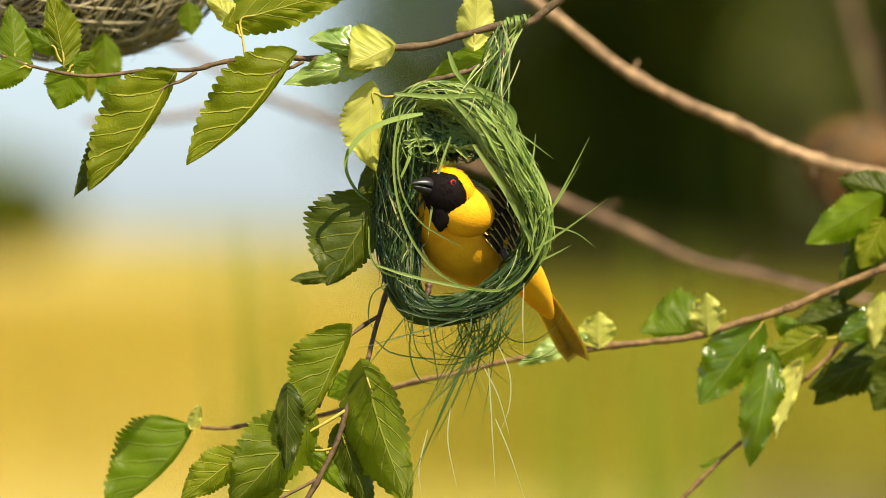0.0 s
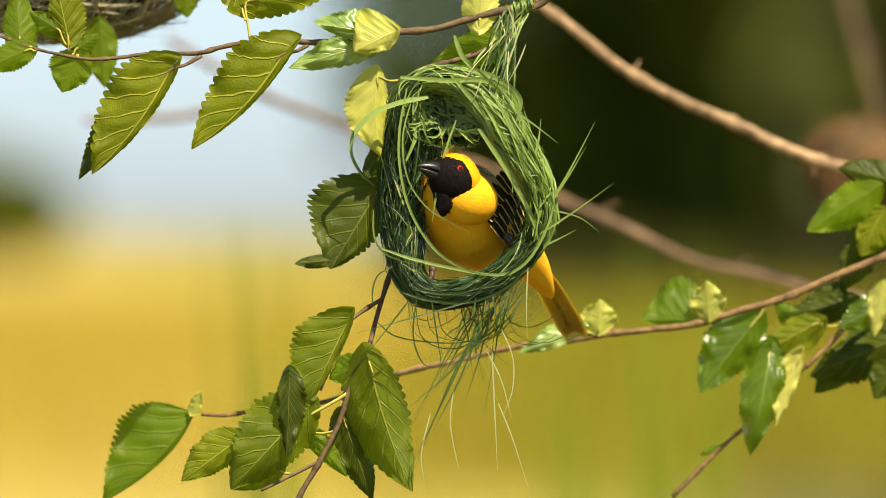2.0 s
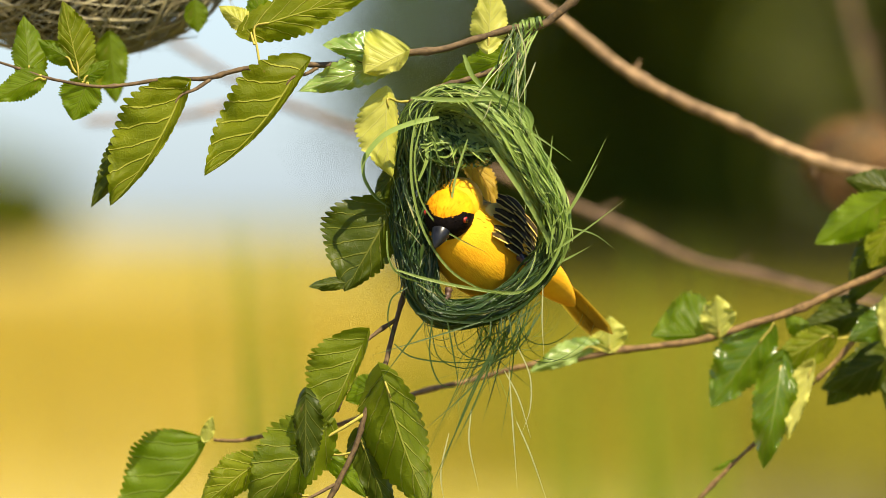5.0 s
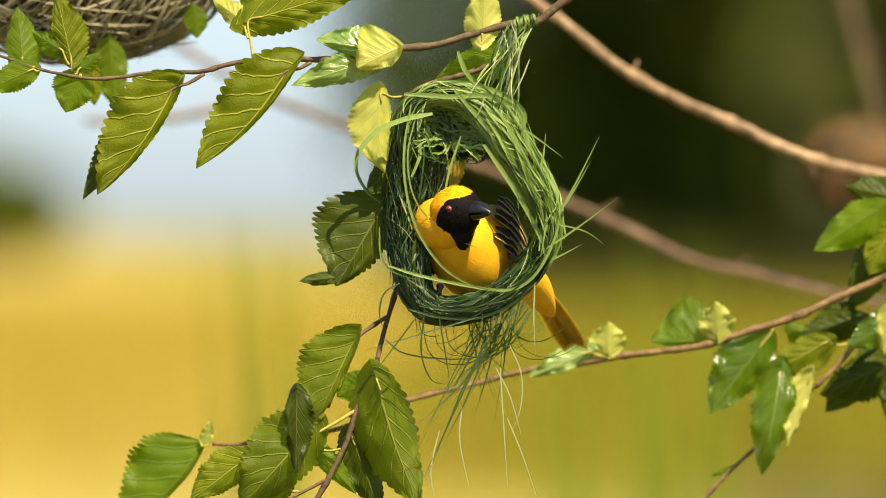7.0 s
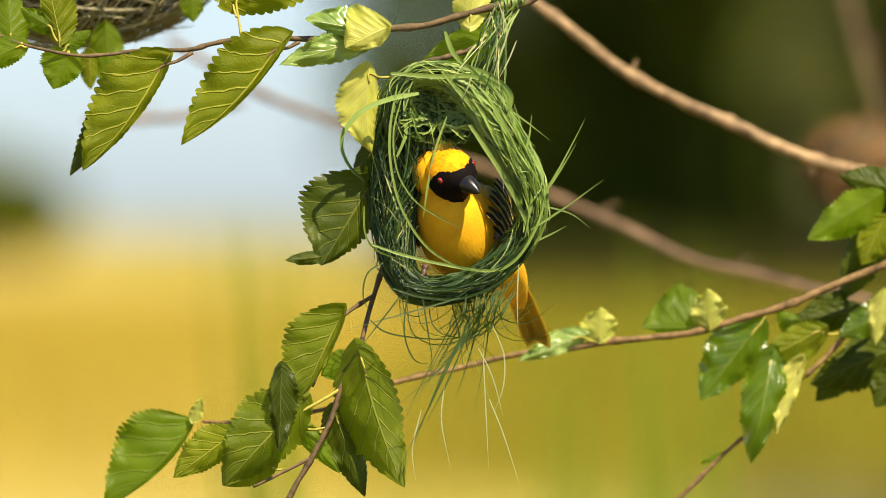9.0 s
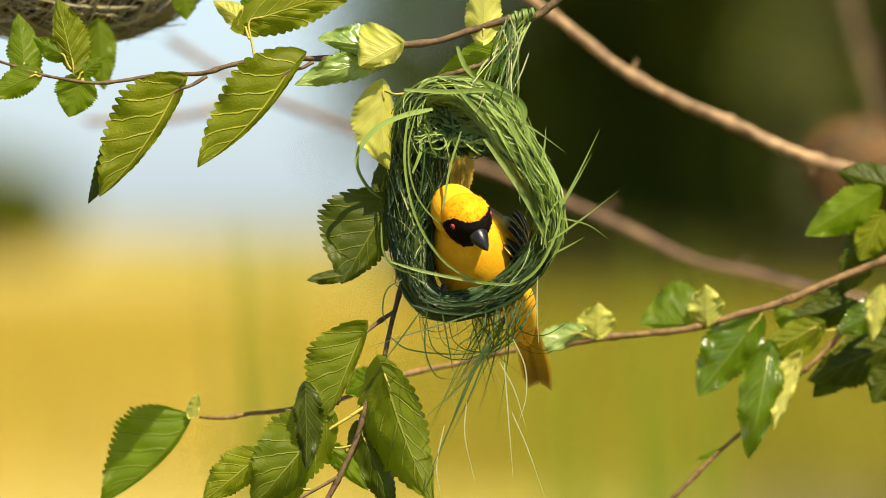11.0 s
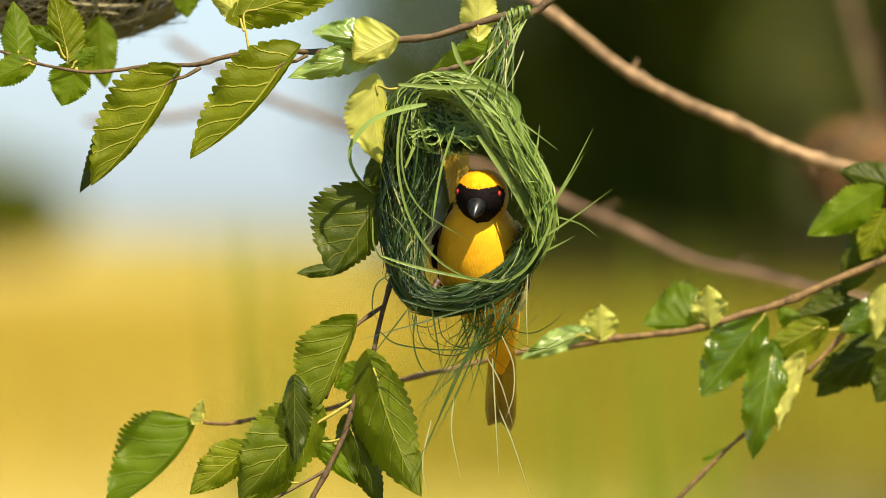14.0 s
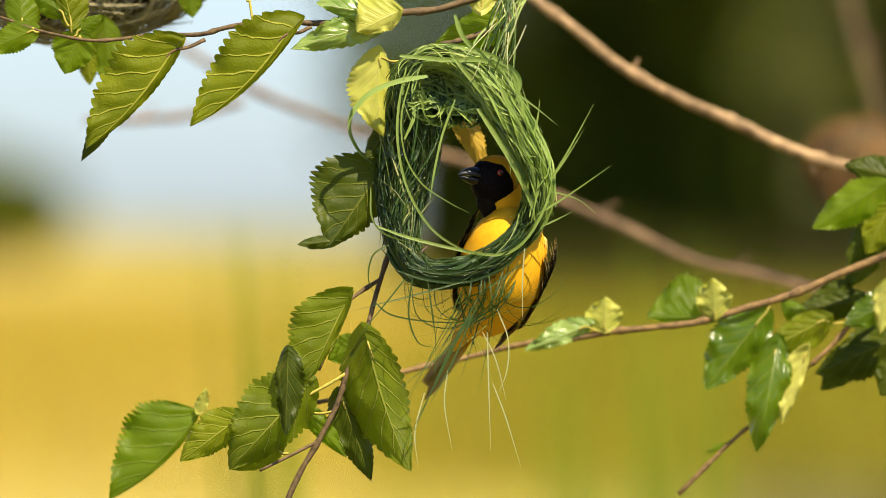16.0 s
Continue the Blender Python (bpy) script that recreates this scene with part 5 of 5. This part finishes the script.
    # seconds; body; tail tip; back; head; bill; crown
    acts = [
        (0.0, 825, 414, 1025, 625, (0.52, 0.50, 0.60), 794, 340, (-0.80, -0.50, 0.25), (0.40, 0.30, 0.85)),
        (0.5, 829, 424, 1030, 605, (0.52, 0.50, 0.60), 803, 354, (-0.85, -0.50, -0.15), (0.15, 0.0, 1)),
        (1.0, 822, 422, 1010, 591, (0.52, 0.50, 0.60), 777, 352, (-0.02, -0.92, -0.35), (0.05, -0.32, 0.93)),
        (1.5, 842, 404, 1005, 558, (0.52, 0.50, 0.60), 801, 322, (0.70, -0.62, 0.0), (-0.45, -0.1, 0.85)),
        (2.0, 830, 385, 1023, 585, (0.52, 0.50, 0.60), 804, 315, (-0.75, -0.50, 0.32), (0.45, 0.30, 0.80)),
        (2.5, 822, 392, 1007, 600, (0.52, 0.50, 0.60), 824, 312, (-0.25, -0.30, 0.90), (0.72, 0.55, 0.32)),
        (3.0, 810, 385, 997, 591, (0.52, 0.50, 0.60), 810, 308, (-0.12, -0.35, 0.90), (0.70, 0.58, 0.32)),
        (3.5, 836, 409, 1020, 596, (0.52, 0.50, 0.60), 812, 334, (-0.28, -0.35, 0.88), (0.70, 0.56, 0.38)),
        (4.0, 868, 450, 1062, 630, (0.45, 0.50, 0.70), 818, 352, (-0.05, -0.55, -0.82), (-0.35, -0.62, 0.68)),
        (4.5, 890, 456, 1065, 522, (0.20, 0.40, 0.88), 810, 432, (-0.05, -0.55, -0.82), (-0.45, -0.62, 0.62)),
        (5.0, 853, 445, 1065, 578, (0.25, 0.60, 0.70), 795, 378, (-0.32, -0.62, -0.70), (0.0, -0.52, 0.85)),
        (7.5, 839, 450, 1013, 620, (0.30, 0.88, 0.3), 808, 377, (0.85, -0.48, 0.12), (-0.25, -0.1, 0.95)),
        (8.0, 840, 452, 1010, 677, (0.35, 0.88, 0.25), 797, 368, (0.88, -0.45, -0.02), (-0.15, -0.1, 1)),
        (8.5, 836, 442, 972, 665, (0.35, 0.92, 0.2), 797, 336, (0.58, -0.72, -0.30), (-0.45, -0.35, 0.78)),
        (9.0, 817, 410, 955, 600, (0.35, 0.9, 0.2), 799, 308, (0.6, -0.7, -0.35), (-0.22, -0.4, 0.86)),
        (9.5, 824, 420, 960, 570, (0.30, 0.80, 0.45), 787, 382, (0.52, -0.58, -0.6), (-0.2, -0.6, 0.75)),
        (12.0, 850, 470, 945, 719, (0.35, 0.9, 0.2), 844, 377, (0.38, -0.66, -0.62), (0.05, -0.55, 0.82)),
        (12.5, 838, 465, 920, 716, (0.35, 0.9, 0.2), 823, 366, (0.32, -0.88, -0.32), (-0.05, -0.28, 0.95)),
        (13.0, 838, 464, 905, 725, (0.35, 0.9, 0.2), 826, 346, (0.38, -0.82, -0.38), (0, -0.28, 0.95)),
        (13.5, 848, 465, 897, 742, (0.35, 0.92, 0.1), 838, 338, (0.08, -0.88, -0.45), (0, -0.3, 0.95)),
        (14.0, 850, 465, 890, 745, (0.35, 0.92, 0.1), 850, 344, (-0.15, -0.88, -0.42), (0, -0.3, 0.95)),
        (14.5, 846, 465, 880, 750, (0.35, 0.92, 0.1), 816, 348, (0.05, -0.88, -0.45), (0.1, -0.3, 0.95)),
        (15.0, 856, 474, 873, 752, (0.25, 0.94, 0.1), 823, 367, (0.28, -0.68, -0.65), (0.2, -0.4, 0.85)),
        (15.5, 895, 505, 915, 750, (0.2, 0.95, 0.1), 828, 428, (0.70, -0.50, -0.45), (-0.2, -0.5, 0.8)),
        (15.7, 885, 500, 905, 735, (0.2, 0.95, 0.1), 834, 362, (0.20, -0.72, -0.60), (0.1, -0.4, 0.9)),
        (16.0, 886, 482, 765, 690, (0.15, 0.97, 0.1), 877, 318, (-0.78, -0.52, 0.18), (0.2, 0.05, 1)),
    ]
    deep = 0.022
    whole, nods, wags, grips = [], [], [], ([], [])
    root = Vector((-0.034, 0, 0.004))
    for t, bx, by, tx, ty, back, hx, hy, bill, crest in acts:
        near = max(30.0 ** 2, (130 if t < 6 else 150) ** 2 - (bx - hx) ** 2 - (by - hy) ** 2) ** 0.5
        skull_at = at(hx, hy, deep - near * STEP)
        far = max(0.0, 322 ** 2 - (bx - tx) ** 2 - (by - ty) ** 2) ** 0.5
        end, mid = at(tx, ty, deep + far * STEP), at(bx, by, deep)
        ahead = (skull_at - mid).normalized() * 0.42 + (mid - end).normalized() * 0.58
        m = Matrix.Translation(mid) @ frame_of(ahead, back)
        whole.append((t, m))
        nods.append((t, m.inverted() @ Matrix.Translation(skull_at) @ frame_of(bill, crest)))
        rump = (m @ root).lerp(mid.lerp(end, 0.42), 0.75) + Vector((0.009, 0, 0.009))
        span = math.hypot(end.x - rump.x, end.z - rump.z)
        end.y = rump.y + max(0.0, 0.080 ** 2 - span ** 2) ** 0.5
        sx, sy, sa = (float(np.interp(t, [r[0] for r in sways], [r[k] for r in sways])) for k in (1, 2, 3))
        carried = Matrix.Translation(at(920 + sx, 42 + sy)) @ pose(0, 0, 0, 0, sa, 0) @ Matrix.Translation(-at(920, 42))
        for row, grip in zip(grips, (at(914, 460, -0.002), at(748, 530, -0.004))):
            foot = carried @ grip
            row.append((t, m.inverted() @ Matrix.Translation(foot) @ frame_of(mid - foot, (0, 0.2, 1))))
        wags.append((t, m.inverted() @ Matrix.Translation(rump) @ frame_of(rump - end, (0.9, -0.2, 0.35) if t > 15.8 else (0.32, 0.66, 0.55) if t < 4.2 else back)))
    walk(bird, whole)
    walk(head, nods)
    walk(tail, wags)
    for leg, row in zip(legs, grips):
        walk(leg, row)


motions()
